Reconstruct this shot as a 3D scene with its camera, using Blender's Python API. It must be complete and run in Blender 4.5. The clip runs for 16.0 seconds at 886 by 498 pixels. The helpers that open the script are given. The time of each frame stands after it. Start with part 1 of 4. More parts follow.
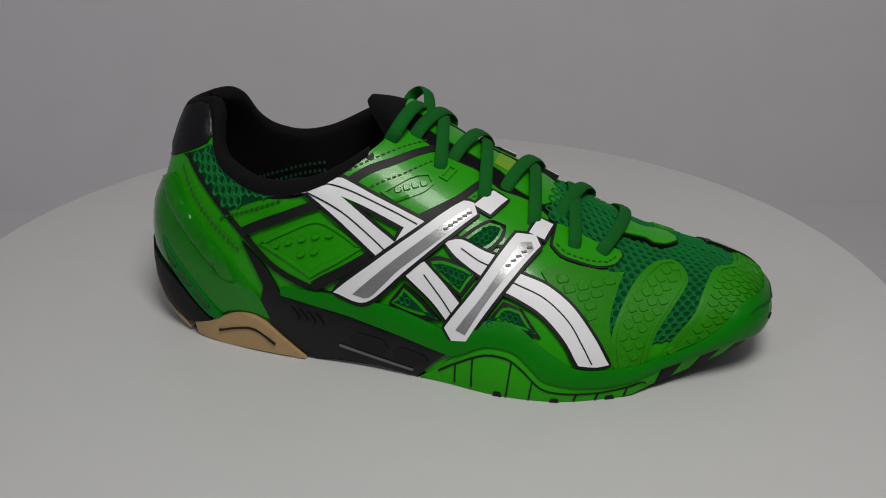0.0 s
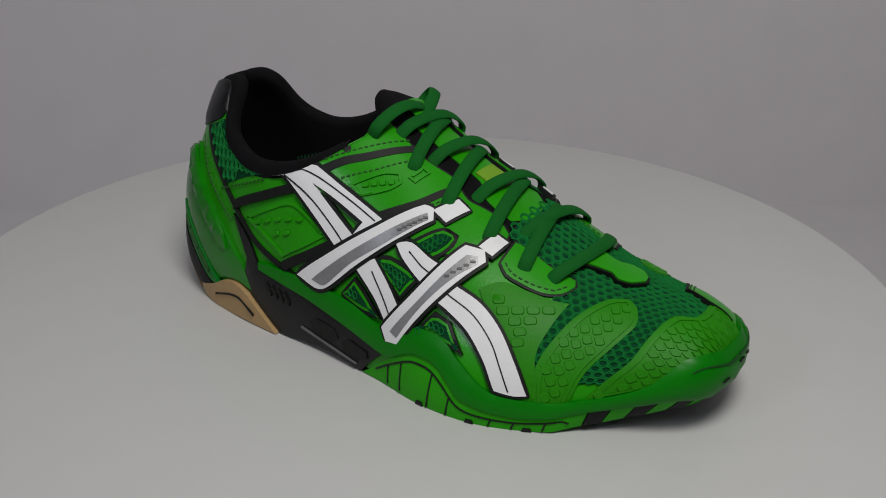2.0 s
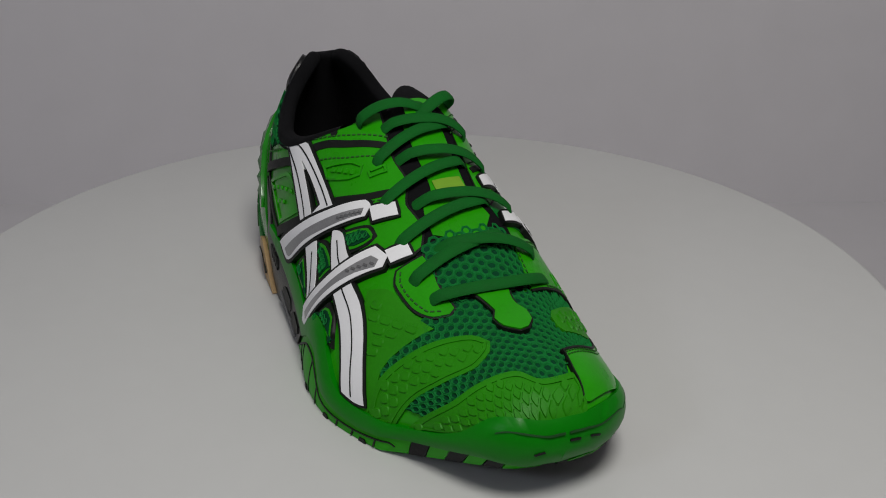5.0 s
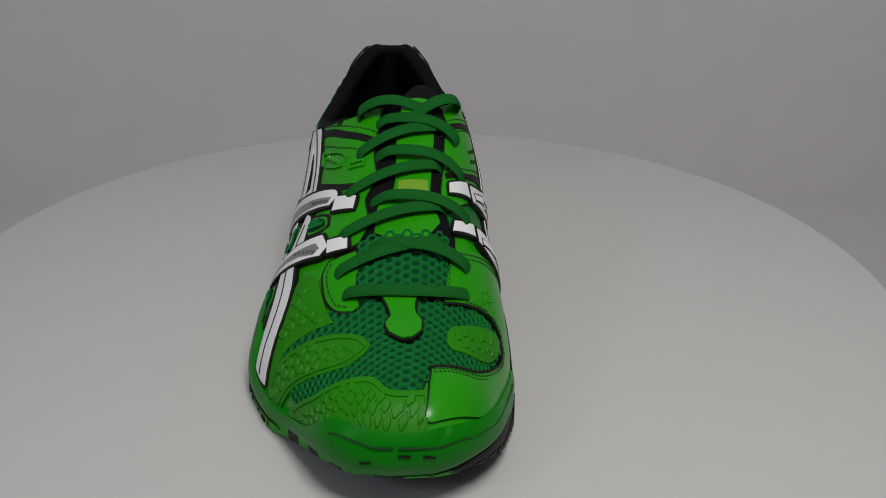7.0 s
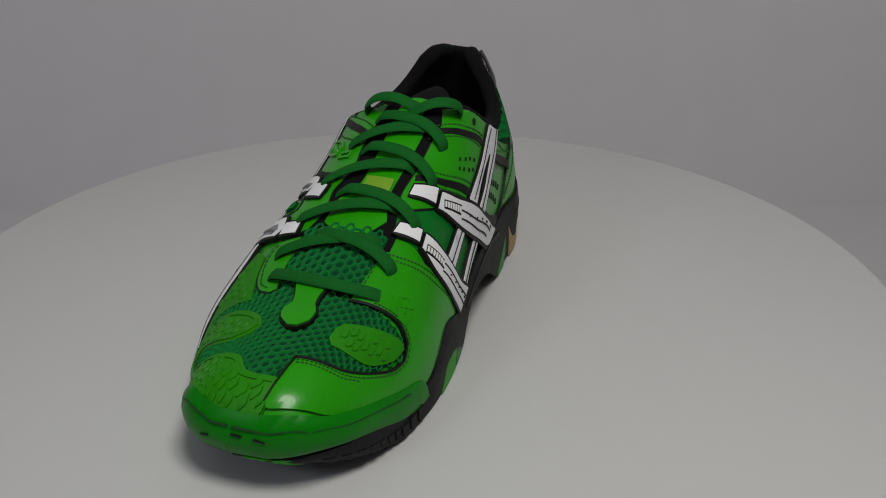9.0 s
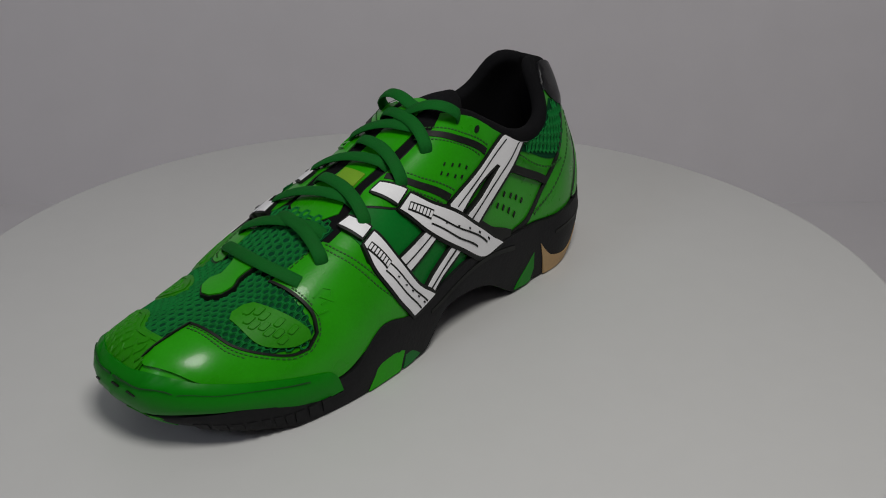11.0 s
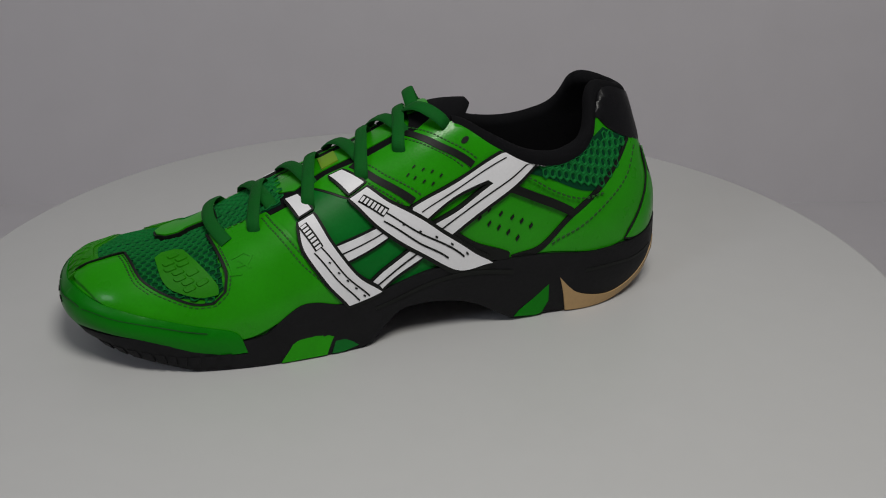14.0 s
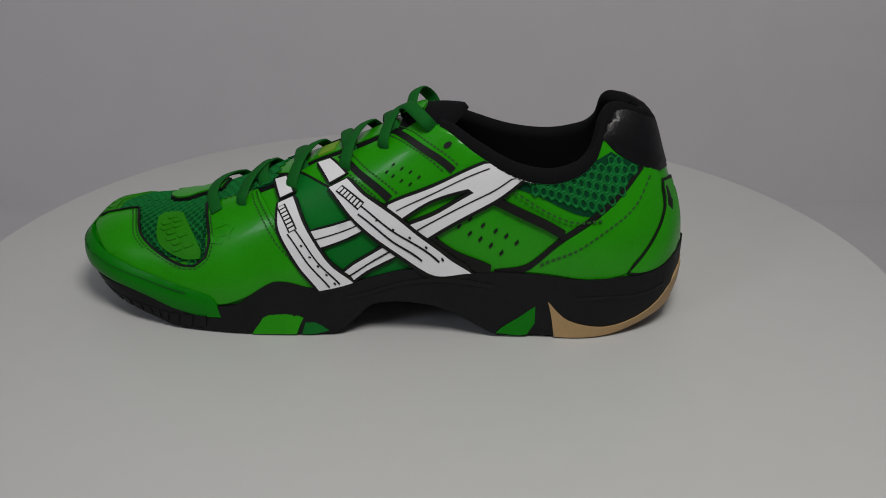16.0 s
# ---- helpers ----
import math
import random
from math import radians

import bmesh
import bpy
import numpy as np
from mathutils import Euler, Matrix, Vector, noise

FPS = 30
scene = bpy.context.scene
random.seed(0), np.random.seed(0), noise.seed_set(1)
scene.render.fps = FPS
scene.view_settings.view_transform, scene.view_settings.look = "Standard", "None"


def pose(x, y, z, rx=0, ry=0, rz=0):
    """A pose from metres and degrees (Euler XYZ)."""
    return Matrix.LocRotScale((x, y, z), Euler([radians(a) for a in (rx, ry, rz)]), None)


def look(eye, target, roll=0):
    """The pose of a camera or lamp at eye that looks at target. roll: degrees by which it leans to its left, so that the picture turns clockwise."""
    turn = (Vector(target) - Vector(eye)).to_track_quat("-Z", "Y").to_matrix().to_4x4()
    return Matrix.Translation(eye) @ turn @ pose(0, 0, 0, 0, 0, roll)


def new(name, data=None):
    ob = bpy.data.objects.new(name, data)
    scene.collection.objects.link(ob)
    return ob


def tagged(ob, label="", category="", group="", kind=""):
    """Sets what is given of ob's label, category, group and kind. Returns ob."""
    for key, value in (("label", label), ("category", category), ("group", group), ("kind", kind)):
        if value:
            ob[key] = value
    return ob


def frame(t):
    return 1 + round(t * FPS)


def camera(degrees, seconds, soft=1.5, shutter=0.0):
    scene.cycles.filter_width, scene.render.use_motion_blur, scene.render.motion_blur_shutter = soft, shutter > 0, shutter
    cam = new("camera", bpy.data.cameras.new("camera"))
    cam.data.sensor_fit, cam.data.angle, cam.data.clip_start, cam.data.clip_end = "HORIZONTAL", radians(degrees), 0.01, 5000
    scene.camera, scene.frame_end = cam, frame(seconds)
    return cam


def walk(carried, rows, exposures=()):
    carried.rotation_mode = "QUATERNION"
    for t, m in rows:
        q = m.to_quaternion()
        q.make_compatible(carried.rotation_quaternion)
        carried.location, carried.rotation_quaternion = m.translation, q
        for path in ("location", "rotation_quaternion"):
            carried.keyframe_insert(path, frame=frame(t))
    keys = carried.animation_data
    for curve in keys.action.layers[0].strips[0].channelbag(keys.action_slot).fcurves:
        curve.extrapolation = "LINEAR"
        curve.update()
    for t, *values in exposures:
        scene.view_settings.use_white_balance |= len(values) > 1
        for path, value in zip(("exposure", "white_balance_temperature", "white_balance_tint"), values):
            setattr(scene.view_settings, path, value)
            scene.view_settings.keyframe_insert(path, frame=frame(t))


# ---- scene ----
# ---- the camera, which stands still, and the turntable's turning ----
SECONDS = 16.0
cam = camera(43.10, SECONDS, soft=1.0)
EYE = pose(0.0, -0.509, 0.2735, 0, 0, -1.44) @ pose(0, 0, 0, 90 - 25.45, 0, 0) @ pose(0, 0, 0, 0, 0, 0.46)
EXPOSURES = [(0.0, -0.09), (4.0, -0.07), (6.5, -0.03), (8.0, -0.08), (9.0, -0.13), (11.5, -0.15), (SECONDS, -0.14)]
walk(cam, [(0.0, EYE), (SECONDS, EYE)], EXPOSURES)
TURN_START, TURN_RATE = -15.38, -10.838


def turn_rows(x, y, z, off=(0, 0)):
    """Poses of a thing that turns with the plate, once a second; off: how far its middle lies from the axis."""
    return [(t, pose(x, y, z, 0, 0, TURN_START + TURN_RATE * t) @ pose(off[0], off[1], 0)) for t in range(17)]


# ---- world and light: a curtained tent of white cloth, one broad lamp above, an added side fill ----
world = bpy.data.worlds.new("world")
scene.world = world
world.use_nodes = True
world.node_tree.nodes["Background"].inputs[0].default_value = (0.80, 0.81, 0.82, 1)
world.node_tree.nodes["Background"].inputs[1].default_value = 0.21


def lamp(name, eye, target, size, watts, colour):
    data = bpy.data.lights.new(name, "AREA")
    data.shape, data.size, data.energy, data.color = "DISK", size, watts, colour
    ob = new(name, data)
    ob.matrix_world = look(eye, target)
    return ob


lamp("lamp_above", (0.10, -0.44, 0.80), (0.08, 0.14, 0), 0.30, 4.8, (1.0, 0.98, 0.93))
# added bluish fill from the left, with no lamp of its own there
lamp("fill_side", (-0.9, -0.9, 0.8), (0, 0.1, 0.05), 0.3, 1.9, (0.80, 0.86, 1.0))


from mathutils import geometry


# ---- materials ----
def material(name, colour, rough=0.5, metal=0.0, vary=0.12, grain=400.0, bump=0.15, coat=0.0, spec=0.5, alpha=None):
    """A surface with a fine grain, broad patches of wear and a fine relief."""
    m = bpy.data.materials.new(name)
    m.use_nodes = True
    t = m.node_tree
    b = t.nodes["Principled BSDF"]
    b.inputs["Roughness"].default_value, b.inputs["Metallic"].default_value = rough, metal
    b.inputs["Coat Weight"].default_value, b.inputs["Specular IOR Level"].default_value = coat, spec
    at = t.nodes.new("ShaderNodeTexCoord")
    fine, broad = t.nodes.new("ShaderNodeTexNoise"), t.nodes.new("ShaderNodeTexNoise")
    fine.inputs["Scale"].default_value, fine.inputs["Detail"].default_value = grain, 4
    broad.inputs["Scale"].default_value, broad.inputs["Detail"].default_value = grain / 14, 3
    mix = t.nodes.new("ShaderNodeMath")
    mix.operation = "ADD"
    ramp = t.nodes.new("ShaderNodeMapRange")
    ramp.inputs["From Min"].default_value, ramp.inputs["From Max"].default_value = 0.6, 1.4
    ramp.inputs["To Min"].default_value, ramp.inputs["To Max"].default_value = 1 - vary, 1 + vary
    hue = t.nodes.new("ShaderNodeHueSaturation")
    hue.inputs["Color"].default_value = (*colour, 1)
    rr = t.nodes.new("ShaderNodeMapRange")
    rr.inputs["To Min"].default_value, rr.inputs["To Max"].default_value = max(rough - 0.1, 0.03), min(rough + 0.1, 1)
    relief = t.nodes.new("ShaderNodeBump")
    relief.inputs["Strength"].default_value, relief.inputs["Distance"].default_value = bump, 0.0006
    for n in (fine, broad):
        t.links.new(at.outputs["Object"], n.inputs["Vector"])
    t.links.new(fine.outputs[0], mix.inputs[0])
    t.links.new(broad.outputs[0], mix.inputs[1])
    t.links.new(mix.outputs[0], ramp.inputs["Value"])
    t.links.new(ramp.outputs[0], hue.inputs["Value"])
    t.links.new(broad.outputs[0], rr.inputs["Value"])
    t.links.new(rr.outputs[0], b.inputs["Roughness"])
    t.links.new(hue.outputs[0], b.inputs["Base Color"])
    t.links.new(fine.outputs[0], relief.inputs["Height"])
    t.links.new(relief.outputs[0], b.inputs["Normal"])
    return m


LEATHER = material("green leather", (0.017, 0.290, 0.001), 0.30, vary=0.10, grain=900, bump=0.08, spec=0.25, coat=0.12)
RUBBER = material("green rubber", (0.001, 0.185, 0.001), 0.40, vary=0.08, grain=600, bump=0.06, spec=0.2)
SOLE_GREEN = material("light green rubber", (0.020, 0.32, 0.001), 0.5, vary=0.08, grain=600, bump=0.08, spec=0.2)
DEEP = material("deep green synthetic", (0.001, 0.150, 0.016), 0.42, vary=0.10, grain=700, bump=0.08, spec=0.2)
MESH = material("green mesh yarn", (0.002, 0.150, 0.026), 0.8, vary=0.2, grain=1500, bump=0.4, spec=0.2)
UNDER = material("dark mesh backing", (0.002, 0.050, 0.018), 0.9, vary=0.2, grain=900, bump=0.2, spec=0.1)
BLACK = material("black lining cloth", (0.004, 0.004, 0.005), 0.9, vary=0.3, grain=1500, bump=0.4, spec=0.15)
BLACK_HIDE = material("black glossy hide", (0.004, 0.004, 0.005), 0.36, vary=0.2, grain=900, bump=0.25, spec=0.35)
BLACK_FOAM = material("black moulded foam", (0.008, 0.008, 0.009), 0.6, vary=0.25, grain=500, bump=0.3, spec=0.2)
# edge lines; also the painted shade of grooves, slots and holes
INK = material("black edge line", (0.004, 0.005, 0.004), 0.55, vary=0.2, grain=900, bump=0.1, spec=0.3)
WHITE = material("white synthetic", (0.80, 0.80, 0.82), 0.42, vary=0.04, grain=900, bump=0.05)
SILVER = material("grey reflective foil", (0.33, 0.33, 0.34), 0.35, metal=0.5, vary=0.15, grain=900, bump=0.1)
GUM = material("gum rubber", (0.42, 0.27, 0.12), 0.55, vary=0.10, grain=500, bump=0.1)
LACE = material("green lace", (0.002, 0.105, 0.010), 0.8, vary=0.15, grain=1800, bump=0.5, spec=0.2)
MOULDED = material("moulded green synthetic", (0.018, 0.215, 0.001), 0.50, vary=0.12, grain=900, bump=0.15, spec=0.2)
CLIP = material("glossy dark green plastic", (0.006, 0.190, 0.003), 0.20, vary=0.2, grain=90, bump=0.02, coat=0.25, spec=0.3)
THREAD = material("green thread", (0.010, 0.085, 0.006), 0.7, vary=0.2, grain=2000, bump=0.3)
YELLOW = material("yellow green tape", (0.16, 0.34, 0.01), 0.6, vary=0.1, grain=1500, bump=0.2)
SILVER_DARK = material("dark grey print and glint", (0.12, 0.12, 0.125), 0.45, vary=0.15, grain=900, bump=0.1)
PRINT = material("dim green print", (0.004, 0.09, 0.03), 0.8, vary=0.2, grain=900, bump=0.1)
# rubber green darkened: the shade in the foxing's grooves, put into colour
GROOVE_SHADE = material("dark green groove shade", (0.002, 0.06, 0.004), 0.6, vary=0.1, grain=900, bump=0.1)
PLATE = material("white turntable plate", (0.55, 0.55, 0.545), 0.42, vary=0.015, grain=60, bump=0.01, spec=0.35)
BACK = material("grey paper backdrop", (0.675, 0.655, 0.675), 0.85, vary=0.03, grain=20, bump=0.02, spec=0.2)


# ---- building helpers ----
def grid_mesh(name, points, mat, wrap=False):
    """A mesh from rows of points."""
    n, m = points.shape[:2]
    faces = [(i * m + j, (i + 1) * m + j, (i + 1) * m + (j + 1) % m, i * m + (j + 1) % m)
             for i in range(n - 1) for j in range(m if wrap else m - 1)]
    return flat_mesh(name, points.reshape(-1, 3), faces, mat)


def flat_mesh(name, verts, faces, mat, smooth=True):
    me = bpy.data.meshes.new(name)
    me.from_pydata([tuple(map(float, v)) for v in verts], [], faces)
    me.materials.append(mat)
    bm = bmesh.new()
    bm.from_mesh(me)
    bmesh.ops.remove_doubles(bm, verts=bm.verts, dist=1e-6)
    bmesh.ops.recalc_face_normals(bm, faces=bm.faces)
    bm.to_mesh(me)
    bm.free()
    if smooth:
        me.shade_smooth()
        me.set_sharp_from_angle(angle=radians(50))
    return me


def part(name, me, parent, label=""):
    ob = new(name, me)
    ob.parent = parent
    return tagged(ob, label)


def box(sx, sy, sz, mat, name, bevel=0.0, at=(0, 0, 0)):
    bm = bmesh.new()
    bmesh.ops.create_cube(bm, size=1)
    bmesh.ops.scale(bm, vec=(sx, sy, sz), verts=bm.verts)
    if bevel:
        bmesh.ops.bevel(bm, geom=bm.edges[:], offset=bevel, segments=2, affect="EDGES")
    bmesh.ops.translate(bm, vec=at, verts=bm.verts)
    me = bpy.data.meshes.new(name)
    bm.to_mesh(me)
    bm.free()
    me.materials.append(mat)
    return me


# ---- the setting: backdrop, table and turntable ----
def backdrop():
    """Plain paper walls round a table top."""
    me = box(3.2, 0.04, 2.2, BACK, "wall_north", at=(0, 0.62, 0.90))
    tagged(new("wall_north", me), "plain grey paper backdrop behind the turntable", "wall", kind="structure")
    for n, sx, sy, at in (("wall_west", 0.04, 2.5, (-1.62, -0.65, 0.90)), ("wall_east", 0.04, 2.5, (1.62, -0.65, 0.90)), ("wall_south", 3.2, 0.04, (0, -1.92, 0.90))):
        tagged(new(n, box(sx, sy, 2.2, BACK, n, at=at)), "plain grey paper wall round the turntable", "wall", kind="structure")
    tagged(new("floor", box(3.28, 2.58, 0.04, BACK, "floor", at=(0, -0.65, -0.22))), "plain light grey table top under the turntable", "floor", kind="structure")


def turntable():
    """A white plate with a rounded rim on a short foot."""
    r, edge = 0.254, 0.004
    prof = [(0.0, 0.0), (r * 0.5, 0.0), (r - edge, 0.0)]
    prof += [(r - edge + edge * math.sin(radians(a)), -edge + edge * math.cos(radians(a))) for a in (22, 45, 68, 90)]
    prof += [(r, -0.014), (r - 0.002, -0.016), (0.12, -0.016), (0.0, -0.016)]
    n = 160
    pts = np.array([[(p * math.cos(2 * math.pi * j / n), p * math.sin(2 * math.pi * j / n), z) for j in range(n)] for p, z in prof])
    root = new("turntable")
    tagged(root, "round white glossy turntable plate carrying the shoe", "turntable")
    part("plate", grid_mesh("plate", pts, PLATE, wrap=True), root)
    prof = [(0.0, -0.016), (0.11, -0.016), (0.11, -0.19), (0.13, -0.2), (0.0, -0.2)]
    pts = np.array([[(p * math.cos(2 * math.pi * j / 48), p * math.sin(2 * math.pi * j / 48), z) for j in range(48)] for p, z in prof])
    part("foot", grid_mesh("foot", pts, PLATE, wrap=True), root, "white cylindrical foot")
    return root


backdrop()
TABLE = turntable()


# ---- the shoe's shape: sections along x, heel to toe ----
HEEL_X, TOE_X = -0.127, 0.1755
SHAPE_X = np.array([-0.127, -0.107, -0.085, -0.06, -0.03, 0.0, 0.03, 0.06, 0.085, 0.11, 0.13, 0.15, 0.164, 0.1755])
MIDDLE = np.array([-18, -18, -16, -14, -9, -5, -4, -3, -3, -3, -4, -5, -7, -9]) / 1000
WIDE_A = np.array([39, 41, 45, 50.5, 57.5, 63, 67, 73, 71, 61, 52.5, 47, 44.5, 43]) / 1000
WIDE_B = np.array([35, 35, 35, 35, 34, 34, 36, 39.5, 41.5, 40.5, 41, 44, 47, 49]) / 1000
CROWN = np.array([115, 117, 118.5, 120.5, 116.5, 103, 88, 74.5, 63, 53, 49, 45.5, 39.5, 22.5]) / 1000
BELOW = np.array([13, 3, 0, 0, 0, 0, 0, 0, 0, 0.3, 3, 7.5, 12, 16]) / 1000
BOX_A = np.array([2.1, 2.1, 2.2, 2.3, 2.2, 2.0, 1.9, 1.9, 1.9, 2.0, 2.1, 2.3, 2.5, 2.5])
BOX_B = np.array([2.1, 2.1, 2.4, 2.8, 3.1, 3.2, 2.7, 2.7, 2.6, 2.6, 2.5, 2.5, 2.5, 2.5])
RIM_X = np.array([-0.127, -0.119, -0.111, -0.103, -0.092, -0.074, -0.05, -0.03, -0.016, -0.004, 0.01])
RIM_A = np.array([103, 107.5, 109, 105, 91, 82, 79, 84, 92, 101, 120]) / 1000
RIM_B = np.array([103, 107.5, 108.5, 104, 90, 81.5, 83, 93.5, 102, 105, 120]) / 1000
LEAN_Z = np.array([0.0, 0.014, 0.03, 0.042, 0.056, 0.07, 0.085, 0.1, 0.112])
LEAN_X = np.array([9, 2, 0, 0, 1.5, 6, 11, 16, 22]) / 1000


def smooth_line(x, xs, ys):
    """A smooth curve through a few stations."""
    x = np.clip(x, xs[0], xs[-1])
    m = np.gradient(ys, xs)
    i = np.clip(np.searchsorted(xs, x) - 1, 0, len(xs) - 2)
    h = xs[i + 1] - xs[i]
    t = (x - xs[i]) / h
    return ((2 * t**3 - 3 * t**2 + 1) * ys[i] + (t**3 - 2 * t**2 + t) * h * m[i]
            + (3 * t**2 - 2 * t**3) * ys[i + 1] + (t**3 - t**2) * h * m[i + 1])


def ends(x):
    """How far the plan has closed towards the heel and the toe."""
    a = np.clip((HEEL_X + 0.046 - x) / 0.046, 0, 1)
    b = np.clip((x - TOE_X + 0.078) / 0.078, 0, 1)
    return np.maximum(1 - a**2.2, 0) ** (1 / 2.2) * np.maximum(1 - b**2.3, 0) ** (1 / 2.3)


def skin(x, w):
    """The place on the shoe's skin: x along it, w from side A's foot (-1) over the crown (0) to side B's (1)."""
    x, w = np.broadcast_arrays(np.asarray(x, float), np.asarray(w, float))
    a = np.clip(1 - np.abs(w), 0, 1) * math.pi / 2
    n = np.where(w < 0, smooth_line(x, SHAPE_X, BOX_A), smooth_line(x, SHAPE_X, BOX_B))
    wide = np.where(w < 0, smooth_line(x, SHAPE_X, WIDE_A), smooth_line(x, SHAPE_X, WIDE_B)) * ends(x)
    low = smooth_line(x, SHAPE_X, BELOW)
    y = smooth_line(x, SHAPE_X, MIDDLE) + np.sign(w) * wide * np.maximum(np.cos(a), 0) ** (2 / n)
    z = low + (smooth_line(x, SHAPE_X, CROWN) - low) * np.sin(a) ** (2 / n)
    k = np.clip((-0.045 - x) / 0.075, 0, 1)
    k = k * k * (3 - 2 * k)
    nose = np.clip((x - 0.115) / 0.05, 0, 1) * np.clip(1 - z / 0.034, 0, 1) ** 1.6
    return np.stack([x + k * smooth_line(z, LEAN_Z, LEAN_X) - 0.026 * nose, y, z], -1)


def outward(x, w):
    """The skin's normal."""
    x = np.clip(np.asarray(x, float), HEEL_X + 0.0006, TOE_X - 0.0006)
    w = np.asarray(w, float)
    w = np.where(np.abs(w) < 0.004, 0.004, np.clip(w, -0.985, 0.985))
    du = skin(x + 0.0004, w) - skin(x - 0.0004, w)
    dv = skin(x, w + 0.003) - skin(x, w - 0.003)
    n = np.cross(du, dv)
    n = n / np.maximum(np.linalg.norm(n, axis=-1, keepdims=True), 1e-12)
    heel, toe = np.clip((HEEL_X + 0.004 - x) / 0.004, 0, 1)[..., None], np.clip((x - TOE_X + 0.004) / 0.004, 0, 1)[..., None]
    n = n * (1 - heel) * (1 - toe) + np.array([-1.0, 0, 0]) * heel + np.array([1.0, 0, 0.1]) * toe
    return n / np.maximum(np.linalg.norm(n, axis=-1, keepdims=True), 1e-12)


def w_at(x, z, side):
    """Where the wall of one side reaches the height z: w as the skin counts it."""
    x = np.asarray(x, float)
    n = smooth_line(x, SHAPE_X, BOX_A if side < 0 else BOX_B)
    low = smooth_line(x, SHAPE_X, BELOW)
    f = np.clip((z - low) / (smooth_line(x, SHAPE_X, CROWN) - low), 0, 1)
    return side * np.maximum(1 - np.arcsin(np.clip(f ** (n / 2), 0, 1)) / (math.pi / 2), 0.0)


ARCH_X = np.array([-0.05, -0.04, -0.03, -0.018, -0.004, 0.01, 0.0215, 0.03, 0.038])
ARCH_B = np.array([0, 2, 8, 15, 18.5, 19, 15, 5, 0]) / 1000


def foot_w(x, side):
    """The lower edge of the wall, raised over the arch."""
    rise = smooth_line(np.asarray(x, float), ARCH_X, ARCH_B) * (1.0 if side > 0 else 0.22)
    rise = np.where((x > ARCH_X[0]) & (x < ARCH_X[-1]), np.maximum(rise, 0), 0.0)
    return np.where(rise > 1e-5, w_at(x, rise + smooth_line(np.asarray(x, float), SHAPE_X, BELOW), side), side * 0.998)


def rim_w(x, side):
    """Where the wall of one side reaches the collar's rim."""
    return w_at(x, smooth_line(np.asarray(x, float), RIM_X, RIM_A if side < 0 else RIM_B), side)


def spread(a, b, n):
    """Stations that crowd towards both ends."""
    return a + (b - a) * (1 - np.cos(np.linspace(0, math.pi, n))) / 2


def upper_shell():
    """The whole skin from the sole's edge to the rim, then over a padded roll and down inside."""
    xs = spread(HEEL_X, TOE_X, 150)
    verts = []
    for side in (-1, 1):
        rows = []
        for x in xs:
            top = float(rim_w(x, side)) if x < 0.008 else 0.0
            rows.append(skin(x, np.linspace(float(foot_w(x, side)), top, 44)))
        verts.append(np.array(rows))
    return verts


def collar():
    """The padded black collar: a roll along the rim and the lining inside, heel round to the tongue."""
    out = []
    xs = np.concatenate([spread(HEEL_X, 0.03, 130)])
    for side in (-1, 1):
        rows = []
        for x in xs:
            x = min(x, -0.012)
            w = float(rim_w(x, side))
            p, n = skin(x, w), outward(x, w)
            q = max(0.0, 1 - (x - HEEL_X) / 0.006)
            n = n * (1 - q) + np.array([-1.0, 0, 0]) * q
            n = n / np.linalg.norm(n)
            p2 = skin(x, w + side * 0.03)
            down = (p2 - p) / max(np.linalg.norm(p2 - p), 1e-9)
            ring = [p2 + n * 0.0002]
            for a in np.linspace(0, math.pi, 9):
                ring.append(p - n * 0.0036 + n * 0.0038 * math.cos(a) - down * 0.0042 * math.sin(a))
            for step in (0.08, 0.16, 0.26, 0.38, 0.5, 0.62):
                q = w + side * step
                inner = skin(x, min(max(q, -0.86), 0.86)) - n * 0.0076
                ring.append(inner)
            rows.append(ring)
        out.append(np.array(rows))
    return out


def shoe_base(root):
    shell = upper_shell()
    verts, faces, base = [], [], 0
    for g in shell:
        n, m = g.shape[:2]
        verts += list(g.reshape(-1, 3))
        faces += [(base + i * m + j, base + (i + 1) * m + j, base + (i + 1) * m + j + 1, base + i * m + j + 1) for i in range(n - 1) for j in range(m - 1)]
        base += n * m
    part("upper", flat_mesh("upper", verts, faces, LEATHER), root, "bright green leather upper")
    verts, faces, base = [], [], 0
    for g in collar():
        n, m = g.shape[:2]
        verts += list(g.reshape(-1, 3))
        faces += [(base + i * m + j, base + (i + 1) * m + j, base + (i + 1) * m + j + 1, base + i * m + j + 1) for i in range(n - 1) for j in range(m - 1)]
        base += n * m
    part("collar_lining", flat_mesh("collar_lining", verts, faces, BLACK), root, "padded black cloth collar lining")


SHOE = new("sports_shoe")
tagged(SHOE, "green and white indoor sports shoe with green laces on the plate", "shoe")
shoe_base(SHOE)


# ---- pieces laid on the skin: outlines are (mm along the shoe, per cent round it) ----
ROUND = 0.105
FLATTEN = 0.6


def fitted(x):
    """The last centimetres at heel and toe, drawn on a slightly longer last."""
    if x > 150:
        return 150 + (x - 150) * (TOE_X * 1000 - 150) / 30
    return -110 + (x + 110) * (-110 - HEEL_X * 1000) / 28 if x < -110 else x


